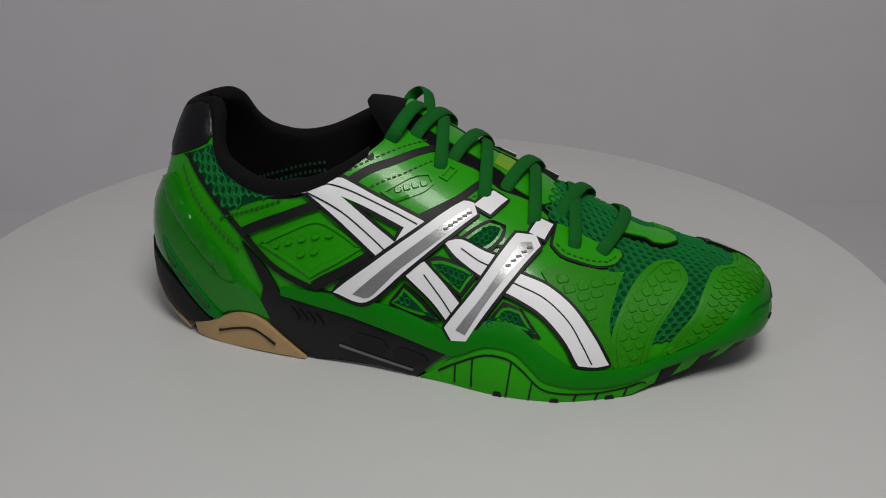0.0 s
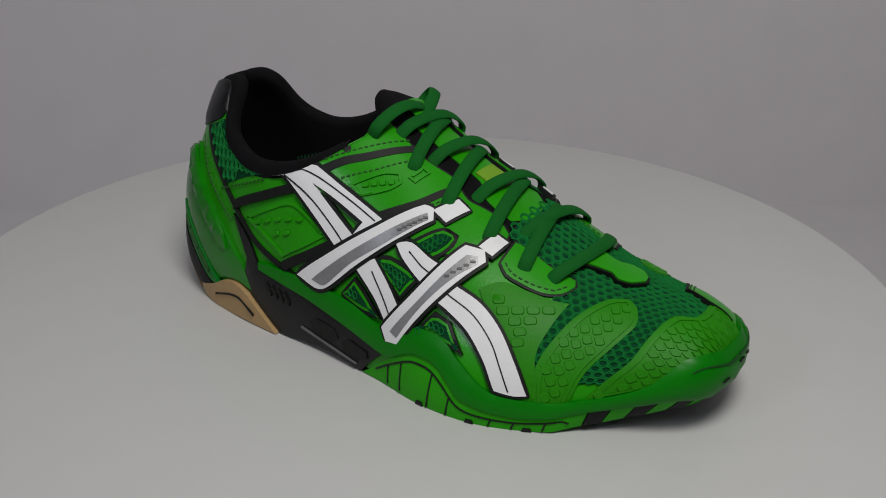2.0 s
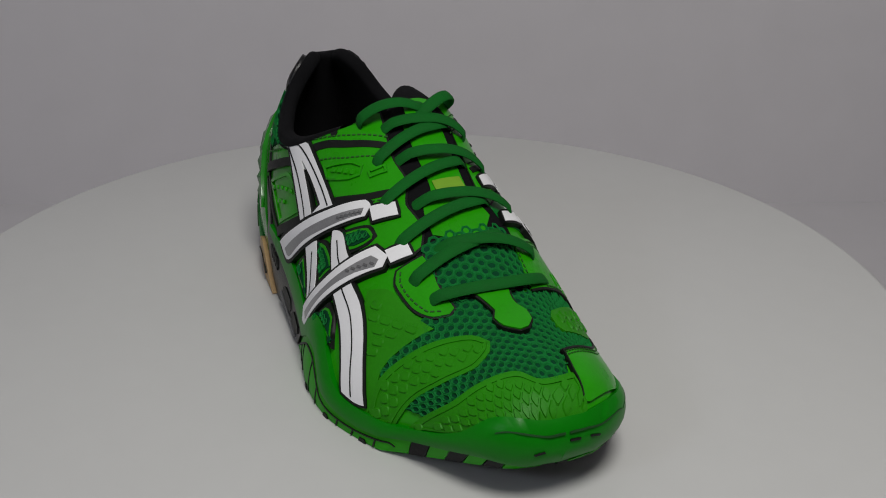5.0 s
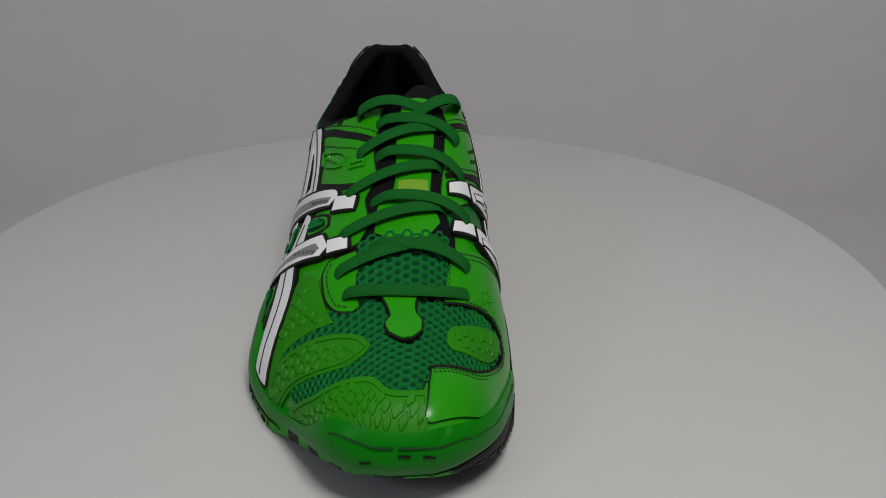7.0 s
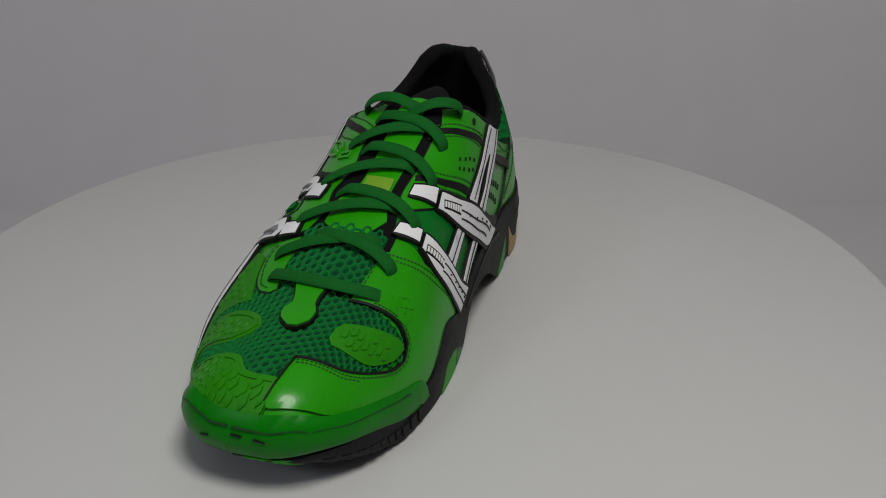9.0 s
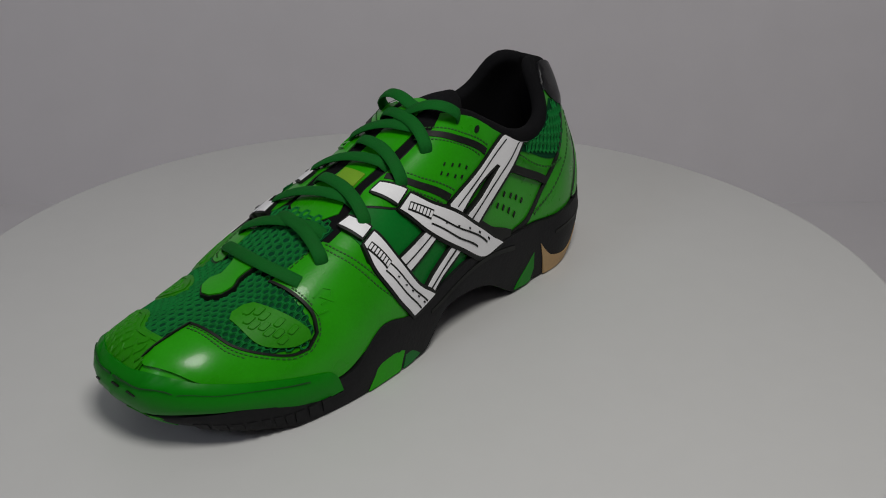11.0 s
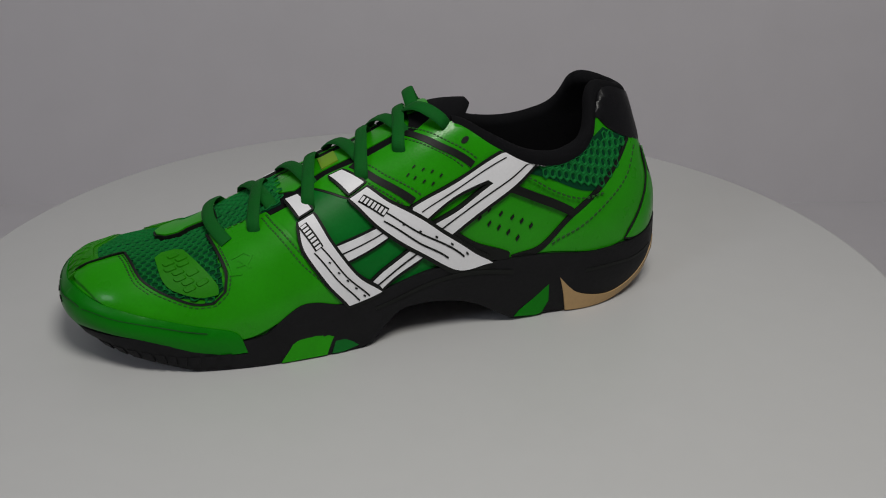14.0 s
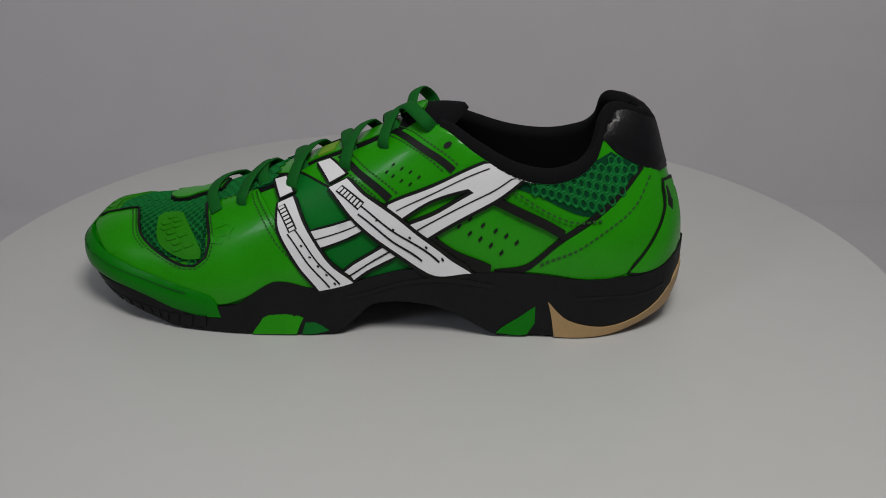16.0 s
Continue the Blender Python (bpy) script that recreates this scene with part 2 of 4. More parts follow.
def curved(points, closed=True, step=0.0022, corner=38.0):
    """A smooth outline through a few points; sharp turns stay corners."""
    p = np.array([(fitted(x) / 1000, w / 100 * ROUND) for x, w in points])
    n = len(p)
    out = []
    for i in range(n if closed else n - 1):
        a, b = p[i], p[(i + 1) % n]
        before = p[i - 1] if closed or i > 0 else a
        after = p[(i + 2) % n] if closed or i + 2 < n else b

        def bend(u, v):
            lu, lv = np.linalg.norm(u), np.linalg.norm(v)
            return 180.0 if lu * lv == 0 else math.degrees(math.acos(np.clip(u @ v / lu / lv, -1, 1)))
        ma = b - a if bend(a - before, b - a) > corner else (b - before) / 2
        mb = b - a if bend(b - a, after - b) > corner else (after - a) / 2
        length = np.linalg.norm(b - a)
        ma, mb = (m * min(1.0, length / max(np.linalg.norm(m), 1e-9)) for m in (ma, mb))
        k = max(1, int(length / step))
        for t in np.arange(k) / k:
            out.append((2 * t**3 - 3 * t**2 + 1) * a + (t**3 - 2 * t**2 + t) * ma + (3 * t**2 - 2 * t**3) * b + (t**3 - t**2) * mb)
    if not closed:
        out.append(p[-1])
    return np.array(out)


def area(p):
    q = np.roll(p, -1, 0)
    return ((p[:, 0] * q[:, 1] - q[:, 0] * p[:, 1]).sum()) / 2


def grown(p, d):
    """The outline moved outwards by d."""
    t = np.roll(p, -1, 0) - np.roll(p, 1, 0)
    t = t / np.maximum(np.linalg.norm(t, axis=1, keepdims=True), 1e-9)
    n = np.stack([t[:, 1], -t[:, 0]], 1) * (1 if area(p) > 0 else -1)
    return p + n * d


def inside(pts, poly):
    """Which points lie inside the outline."""
    x, y = pts[:, 0][:, None], pts[:, 1][:, None]
    a, b = poly, np.roll(poly, -1, 0)
    cross = ((a[:, 1] > y) != (b[:, 1] > y))
    with np.errstate(divide="ignore", invalid="ignore"):
        at = (b[:, 0] - a[:, 0]) * (y - a[:, 1]) / (b[:, 1] - a[:, 1]) + a[:, 0]
    return (np.sum(cross & (x < at), 1) % 2) == 1


def lay(p, lift):
    """Points of the outline plane, laid on the skin and lifted off it."""
    p = np.asarray(p, float)
    x, w = np.clip(p[:, 0], HEEL_X, TOE_X), np.clip(p[:, 1] / ROUND, -1, 1)
    low = np.where(w < 0, -rim_w(x, -1), rim_w(x, 1)) + 0.02
    w = np.where(x < -0.006, np.sign(w) * np.maximum(np.abs(w), low), w)
    lift = np.asarray(lift, float)
    lift = np.where(lift > 0, lift * FLATTEN, lift)
    return skin(x, w) + outward(x, w) * (lift[:, None] if lift.ndim else lift)


def sheet(name, outline, lift, mat, thick=None, holes=(), spacing=0.004, puff=0.0, soft=0.0002):
    """A raised piece with an edge: its outline filled with a fine net, so that it follows the skin."""
    loops = [outline, *holes]
    lo, hi = outline.min(0), outline.max(0)
    gx, gy = np.meshgrid(np.arange(lo[0], hi[0], spacing), np.arange(lo[1], hi[1], spacing), indexing="ij")
    net = np.stack([gx.ravel() + np.where(np.arange(gx.size) % 2 == 0, 0, 1e-5), gy.ravel()], 1)
    keep = inside(net, grown(outline, -spacing * 0.35))
    for h in holes:
        keep &= ~inside(net, grown(h, spacing * 0.35))
    net = net[keep]
    verts, edges = [], []
    for lp in loops:
        base = len(verts)
        verts += [Vector(q) for q in lp]
        edges += [(base + i, base + (i + 1) % len(lp)) for i in range(len(lp))]
    rim = len(verts)
    verts += [Vector(q) for q in net]
    vs, _, fs, origin, _, _ = geometry.delaunay_2d_cdt(verts, edges, [], 0, 1e-7)
    flat = np.array([tuple(v) for v in vs])
    mid = np.array([flat[list(f)].mean(0) for f in fs])
    ok = inside(mid, outline)
    for h in holes:
        ok &= ~inside(mid, h)
    faces = [tuple(f) for f, k in zip(fs, ok) if k]
    edge = np.array([any(o < rim for o in src) for src in origin])
    height = np.full(len(flat), lift)
    height[edge] -= soft
    if puff:
        reach = np.full(len(flat), 1e9)
        for lp in loops:
            reach = np.minimum(reach, np.sqrt(((flat[:, None] - lp[None]) ** 2).sum(-1)).min(1))
        height += puff * np.clip(reach / 0.006, 0, 1) ** 0.6
    top = lay(flat, height)
    count = {}
    for f in faces:
        for i in range(len(f)):
            e = (f[i], f[(i + 1) % len(f)])
            count[frozenset(e)] = None if frozenset(e) in count else e
    verts3 = list(top)
    low = {}
    foot = lay(flat, height - (lift + 0.0012 if thick is None else thick))
    for e in [e for e in count.values() if e]:
        if max(flat[e[0]][0], flat[e[1]][0]) > TOE_X - 1e-6 and min(flat[e[0]][0], flat[e[1]][0]) > TOE_X - 1e-6:
            continue
        for i in e:
            if i not in low:
                low[i] = len(verts3)
                verts3.append(foot[i])
        faces.append((e[1], e[0], low[e[0]], low[e[1]]))
    me = bpy.data.meshes.new(name)
    me.from_pydata([tuple(map(float, v)) for v in verts3], [], faces)
    me.materials.append(mat)
    bm = bmesh.new()
    bm.from_mesh(me)
    bmesh.ops.recalc_face_normals(bm, faces=bm.faces)
    bm.to_mesh(me)
    bm.free()
    me.shade_smooth()
    me.set_sharp_from_angle(angle=radians(55))
    return me


def piece(name, points, lift, mat, parent, label="", holes=(), edged=0.0, puff=0.0, under=INK, corner=38.0):
    """A part laid on the shoe, with a dark edge line under it where edged is its width."""
    outline = curved(points, corner=corner)
    cut = [curved(h, corner=corner) for h in holes]
    ob = part(name, sheet(name, outline, lift, mat, holes=cut, puff=puff), parent, label)
    if edged:
        part("edge_line", sheet("edge_line", grown(outline, edged), lift - 0.0005, under, holes=[grown(h, -edged) for h in cut]), ob, "black edge line")
    return ob


def ribbon(points, wide):
    """The outline of a band along a line."""
    p = curved(points, closed=False)
    t = np.gradient(p, axis=0)
    t = t / np.linalg.norm(t, axis=1, keepdims=True)
    n = np.stack([-t[:, 1], t[:, 0]], 1) * wide / 2
    return np.concatenate([p + n, (p - n)[::-1]])


def strip(name, points, wide, lift, mat, parent, label=""):
    return part(name, sheet(name, ribbon(points, wide), lift + 0.0002, mat, spacing=0.003, soft=0.0), parent, label)


def dashes(name, lines, lift, mat, parent, long=0.0017, wide=0.0005, gap=0.0011, label=""):
    """Stitches along lines: small raised bars, all of one seam in one part."""
    verts, faces = [], []
    for points in lines:
        p = curved(points, closed=False, step=0.0005)
        run = np.concatenate([[0], np.cumsum(np.linalg.norm(np.diff(p, axis=0), axis=1))])
        s = 0.0
        while s + long < run[-1]:
            a, b = (np.array([np.interp(q, run, p[:, k]) for k in (0, 1)]) for q in (s, s + long))
            t = (b - a) / max(np.linalg.norm(b - a), 1e-9)
            n = np.array([-t[1], t[0]]) * wide / 2
            base = len(verts)
            verts += list(lay(np.array([a - n, b - n, b + n, a + n]), lift)) + list(lay(np.array([a - n * 1.5, b - n * 1.5, b + n * 1.5, a + n * 1.5]), lift - 0.0006))
            faces += [(base, base + 1, base + 2, base + 3)] + [(base + i, base + 4 + i, base + 4 + (i + 1) % 4, base + (i + 1) % 4) for i in range(4)]
            s += long + gap
    return tagged(part(name, flat_mesh(name, verts, faces, mat, smooth=False), parent, label), kind="stuff")


def cells(name, points, size, gap, lift, mat, parent, skew=0.0, shrink=0.0025, label="", slant=0.0):
    """Rows of small raised pads that fill an outline."""
    outline = grown(curved(points), -shrink)
    lo, hi = outline.min(0), outline.max(0)
    verts, faces = [], []
    turn = np.array([[math.cos(slant), -math.sin(slant)], [math.sin(slant), math.cos(slant)]])
    mid = (lo + hi) / 2
    reach = np.linalg.norm(hi - lo) / 2
    row = 0
    y = -reach
    while y < reach:
        x = -reach + (size[0] / 4 if row % 2 else 0)
        while x < reach:
            c = turn @ np.array([x + skew * y, y]) + mid
            if inside(c[None], outline)[0]:
                hx, hy = (size[0] - gap) / 2, (size[1] - gap) / 2
                q = np.array([turn @ np.array(v) + c for v in ((-hx, -hy * .6), (-hx * .7, -hy), (hx * .7, -hy), (hx, -hy * .6), (hx, hy * .6), (hx * .7, hy), (-hx * .7, hy), (-hx, hy * .6))])
                base = len(verts)
                verts += list(lay(c + (q - c) * 0.8, lift)) + list(lay(q, lift - 0.0012))
                faces += [tuple(base + i for i in range(8))] + [(base + i, base + 8 + i, base + 8 + (i + 1) % 8, base + (i + 1) % 8) for i in range(8)]
            x += size[0]
        y += size[1]
        row += 1
    return tagged(part(name, flat_mesh(name, verts, faces, mat), parent, label), kind="stuff")


def netting(name, points, pitch, hole, lift, parent, label="", tight=False):
    """An open mesh cloth: yarn round oval holes, over a dark backing."""
    outline = curved(points)
    ob = part(name, sheet(name, outline, lift - 0.0011, UNDER, soft=0.0), parent, label)
    lo, hi = outline.min(0), outline.max(0)
    verts, faces = [], []
    px, py = pitch, pitch * 0.866
    corners = np.array([(math.cos(a), math.sin(a)) for a in np.radians(np.arange(0, 360, 60))])
    row = 0
    y = lo[1]
    while y < hi[1] + py:
        x = lo[0] + (px / 2 if row % 2 else 0)
        while x < hi[0] + px:
            c = np.array([x, y])
            if inside(c[None], outline)[0] and (not tight or inside(c + corners * pitch * 0.36, outline).all()):
                ang = np.radians(np.arange(12) * 30 + 30)
                hexa = np.array([c + pitch * 0.577 * (np.array([math.cos(a), math.sin(a)]) * (1 if i % 2 == 0 else 0.866)) for i, a in enumerate(ang)])
                ring = np.array([c + pitch * hole * np.array([math.cos(a), math.sin(a)]) for a in ang])
                mid = ring + (hexa - ring) * 0.55
                base = len(verts)
                verts += list(lay(hexa, lift - 0.0002)) + list(lay(mid, lift + 0.0003)) + list(lay(ring, lift - 0.0010))
                for i in range(12):
                    j = (i + 1) % 12
                    faces += [(base + i, base + j, base + 12 + j, base + 12 + i), (base + 12 + i, base + 12 + j, base + 24 + j, base + 24 + i)]
            x += px
        y += py
        row += 1
    tagged(part("yarn_net", flat_mesh("yarn_net", verts, faces, MESH), ob, "green yarn net with small oval holes"), kind="stuff")
    return ob


def tube(name, points, wide, thick, mat, ups, label="", n=10):
    """A soft flat cord through points; ups: the way its flat face looks."""
    p = np.array(points)
    t = np.gradient(p, axis=0)
    rows = []
    for c, d, u in zip(p, t, np.array(ups)):
        d = d / max(np.linalg.norm(d), 1e-9)
        s = np.cross(d, u)
        s = s / max(np.linalg.norm(s), 1e-9)
        v = np.cross(s, d)
        rows.append([c + s * wide / 2 * math.copysign(abs(math.cos(a)) ** 0.8, math.cos(a)) + v * thick / 2 * math.sin(a) for a in np.linspace(0, 2 * math.pi, n, endpoint=False)])
    rows = np.array(rows)
    rows = np.concatenate([np.repeat(rows[:1].mean(1, keepdims=True), n, 1), rows, np.repeat(rows[-1:].mean(1, keepdims=True), n, 1)])
    return grid_mesh(name, rows, mat, wrap=True)


# ---- the sole ----
def sole(root):
    """Underside, black midsole, rubber foxing, outsole blocks and gum heel."""
    xs = spread(HEEL_X + 0.002, TOE_X - 0.002, 60)
    rows = []
    for x in xs:
        a, b = skin(x, foot_w(x, -1)), skin(x, foot_w(x, 1))
        rows.append([a + (b - a) * k + np.array([0, 0, 0.0008 + 0.006 * math.sin(math.pi * k) * (1 if a[2] + b[2] < 0.004 else 0.3)]) for k in np.linspace(0, 1, 12)])
    part("outsole", grid_mesh("outsole", np.array(rows), BLACK_FOAM), root, "black rubber outsole underside")
    arch = [(x, 100 * float(foot_w(x / 1000, 1))) for x in (33, 26, 18, 10, 0, -10, -20, -30, -40)]
    mid = piece("midsole", [(-137.5, 84), (-125, 85.5), (-112, 85), (-100, 85), (-73, 88.5), (-45, 90), (-20, 90), (0, 88), (27, 86.5), (46, 86.5), (58, 83), (65.4, 82), (73.8, 85), (82, 89.5), (93, 90.5), (91, 95.5), (100, 95), (114, 91.5), (124, 88.5), (148, 86), (170, 88), (180, 89), (180, 99.8), (120, 99.8), (42, 99.8), *arch, (-48, 99.8), (-90, 99.8), (-137.5, 99.8)], 0.0040, BLACK_FOAM, root, "black sculpted foam midsole with a raised arch", puff=0.0010, corner=60)
    # midsole grooves: black strips laid on top as their shade
    strip("groove_shade", [(-40, 93), (-15, 91.5), (10, 91), (30, 91)], 0.0010, 0.0051, INK, mid)
    strip("groove_shade", [(-125, 91), (-100, 90), (-80, 92)], 0.0008, 0.0051, INK, mid)
    fox = piece("foxing", [(-47, -84.4), (-29, -82.9), (-12, -80.5), (10, -78.7), (26.6, -79.5), (37.8, -79.5), (50.6, -72), (63.5, -70), (74.4, -75), (90, -82.7), (104, -83.6), (124, -82.4), (142, -78.5), (151, -71), (158, -53), (165, -37), (169, -19), (170, 2), (169, 22), (164, 44), (155, 58), (140, 68), (122, 75), (106, 81), (95, 86), (90.8, 95), (99.7, 94.8), (114, 92.4), (126, 89.8), (143, 86), (158, 84.5), (170, 83.5), (180, 80), (180, -80), (170, -86), (150, -89), (131.8, -89.4), (102.6, -92.3), (78.6, -89.4), (71, -84), (63.7, -80.1), (51.9, -80.8), (38.6, -87.4), (33, -88.1), (10.5, -86.7), (-12, -86.2), (-29, -86.6), (-47, -86.3)], 0.0043, RUBBER, root, "green rubber foxing band round the toe and side", puff=0.0014, corner=60)
    # foxing grooves: darker green strips painted for the shade in them
    for line in ([(164, -58), (170, -38), (173, -18), (173.5, 0)], [(173.5, 3), (173, 20), (171, 42), (164, 62)], [(163, 64), (148, 72), (130, 77), (108, 83)]):
        strip("groove_shade", line, 0.0004, 0.0058, GROOVE_SHADE, fox)
    # vent slots, not cut: black dashes painted for the dark inside
    for line in ([(175.3, 4), (175.2, 16)], [(174.6, 30), (174, 44)], [(176, -44), (176.5, -28)]):
        strip("slot_shade", line, 0.0004, 0.0058, INK, fox)
    out = piece("outsole_edge", [(21, -99.5), (30, -94), (38.6, -87.6), (51.9, -81), (63.7, -80.4), (71, -84.4), (78.6, -89.8), (102.6, -92.6), (131.8, -88.8), (131.8, -99.8), (80, -99.8)], 0.0022, SOLE_GREEN, root, "light green rubber outsole edge with drawn flex lines", puff=0.0006)
    for line in ([(30, -95), (40, -89.5), (52, -84), (62, -83.5), (69, -87), (79, -94), (100, -95.5), (120, -94), (124, -96)], [(38, -90.5), (38, -98)], [(46, -87), (46, -98)], [(63.5, -84), (62, -99)], [(73, -91), (72, -99)], [(92, -95.4), (91, -99)], [(101, -95.4), (100, -99)], [(113, -95), (112, -99)]):
        strip("flex_line", line, 0.0007, 0.0030, INK, out)
    # notches in the edge, drawn as black patches for their shade
    for x in (58, 83, 106):
        piece("notch_shade", [(x - 2, -99.8), (x - 1.4, -97.8), (x + 1.4, -97.8), (x + 2, -99.8)], 0.0034, INK, out)
    for x0, x1, mat, label in ((132, 141.5, BLACK_FOAM, "black rubber sole block"), (141.5, 151, SOLE_GREEN, "light green rubber sole block"), (151, 160, BLACK_FOAM, "black rubber sole block"), (160, 168, SOLE_GREEN, "light green rubber sole block"), (168, 173.5, BLACK_FOAM, "black rubber sole block"), (173.5, 179.8, SOLE_GREEN, "light green rubber sole block")):
        piece("sole_block", [(x0 + 0.3, -87.5), (x1 - 0.3, -86.5), (x1 - 0.3, -99.8), (x0 + 0.3, -99.8)], 0.0028, mat, root, label)
    piece("sole_block", [(179.8, 90), (174, 89.5), (172, 99.8), (179.8, 99.8)], 0.0046, SOLE_GREEN, root, "light green rubber sole block")
    for x in range(98, 168, 7):
        piece("tread_lug", [(x, 94.5), (x + 5, 94.5), (x + 4.5, 98.5), (x + 0.5, 98.5)], 0.0058, BLACK_FOAM, mid)
    piece("sole_block", [(76, 99.8), (72, 97), (69, 94), (64.7, 92.4), (58, 94), (51, 96), (54.5, 99.8)], 0.0050, SOLE_GREEN, root, "light green rubber sole block")
    piece("sole_block", [(50, 97), (45, 97.5), (39, 99.3), (46, 99.8), (52, 99.8)], 0.0048, DEEP, root, "deep green rubber sole block")
    piece("sole_block", [(-41.5, 99.8), (-52, 98), (-60, 95.8), (-60.5, 98.5), (-57, 99.8)], 0.0050, RUBBER, root, "green rubber sole block")
    piece("heel_gum", [(-66, 94.3), (-70, 95.6), (-77, 97), (-97, 97.8), (-114, 97), (-124, 95.5), (-133, 92), (-137.8, 91), (-137.8, 99.8), (-110, 99.8), (-72, 99.8), (-69, 97.5)], 0.0055, GUM, root, "tan gum rubber heel outsole", puff=0.0008)
    piece("heel_gum", [(-137.8, -91), (-130, -94), (-118, -97.3), (-106, -98), (-104, -99.8), (-120, -99.8), (-137.8, -99.8)], 0.0062, GUM, root, "tan gum rubber heel outsole", puff=0.0008)
    gum = piece("heel_gum", [(-99, -99.8), (-97, -97), (-85, -95.2), (-73, -93), (-63, -92.6), (-55, -94), (-47, -96.5), (-35, -99.8)], 0.0062, GUM, root, "tan gum rubber heel outsole", puff=0.0008)
    # the gum's groove, its shade painted as a thin black strip
    strip("groove_shade", [(-82, -97), (-70, -95.8), (-60, -95.6), (-50, -98)], 0.0004, 0.0073, INK, gum)
    shank = piece("shank", [(-67, -74), (-55, -80), (-47, -86.5), (-29, -87), (-12, -86.6), (10.5, -87.1), (33, -88.5), (27, -93), (20, -99.3), (0, -98.4), (-20, -99), (-34, -99.6), (-47, -96), (-54, -93.5), (-58, -90), (-56, -85)], 0.0026, BLACK_HIDE, root, "glossy black arch shank with black patches for its shaded windows", puff=0.0008)
    # the shank stays closed; black patches paint the shade in its windows
    for line in ([(-13, -92), (-8, -90), (3, -89.8), (6, -92), (2, -94.5), (-10, -94.5)], [(8, -92.5), (12, -90.4), (24, -91), (25, -93), (18, -95.5), (9, -95)]):
        piece("window_shade", line, 0.0042, INK, shank)
    for line in ([(-42, -89), (-38, -91)], [(-38, -89), (-34, -91)], [(-34, -89), (-30, -91)], [(-30, -89), (-26, -91)]):
        strip("shank_rib", line, 0.0012, 0.0042, INK, shank)
    # thin grey strip painted as a glint along the glossy shank
    strip("shank_glint", [(-18, -95), (-5, -95.6), (8, -96.4), (18, -97)], 0.0005, 0.0045, SILVER_DARK, shank)
    piece("heel_block", [(-137.8, -84), (-129, -86), (-113, -86), (-102, -88), (-91, -93), (-84, -96), (-97, -97), (-106, -98.2), (-118, -97.4), (-130, -94), (-137.8, -91)], 0.0055, BLACK_FOAM, root, "black foam heel block", puff=0.0008)
    clip = piece("heel_clip", [(-137.8, -67), (-134, -66), (-128, -61), (-119, -57.5), (-112, -58.5), (-98, -66), (-82, -75), (-74, -79.8), (-67, -84), (-58, -88.6), (-53, -93), (-63, -92.2), (-75, -92.5), (-85, -95), (-92, -92), (-103, -87), (-114, -85.5), (-129, -85.5), (-137.8, -83.5)], 0.0030, CLIP, root, "glossy dark green moulded heel clip", puff=0.0020)
    piece("heel_ridge", [(-126, -61), (-118, -58.6), (-110, -60), (-99, -65.4), (-86, -72.6), (-74, -80.4), (-70, -84.4), (-76, -84), (-88, -77.5), (-101, -70.2), (-114, -65.4)], 0.0060, CLIP, clip, "glossy bulging green ridge of the heel clip", puff=0.0050)
    piece("heel_window", [(-112, -77), (-106, -79), (-96, -84), (-84, -91), (-79, -94.5), (-86, -94), (-97, -88.5), (-108, -82)], 0.0062, DEEP, clip, "deep green inset in the heel clip")
    for a, b in (((-107, -80.5), (-102, -83)), ((-100.5, -83.8), (-94, -87)), ((-92.5, -87.8), (-85, -91.8))):
        strip("letter_bar", [a, b], 0.0013, 0.0068, THREAD, clip)
    piece("heel_clip", [(-137.8, 62), (-132, 60), (-129.5, 68), (-116, 76.5), (-103.5, 83.5), (-112, 84.5), (-125, 85), (-137.8, 83.5)], 0.0030, LEATHER, root, "green heel counter overlay", puff=0.0010, edged=0.0010)


# ---- the upper's panels ----
PERF_LOW = [(-28, 75.9), (-23, 77.8), (-34, 77.9), (-28, 80.2), (-40, 79.5), (-33, 81.9), (-45, 80.8), (-38, 83.6), (-50, 82.3), (-43, 85.4)]
PERF_HIGH = [(8, 42.2), (4, 46.6), (11, 44.9), (8, 48.6), (0, 50.2), (4, 53), (-4, 54.4), (0, 56.3)]


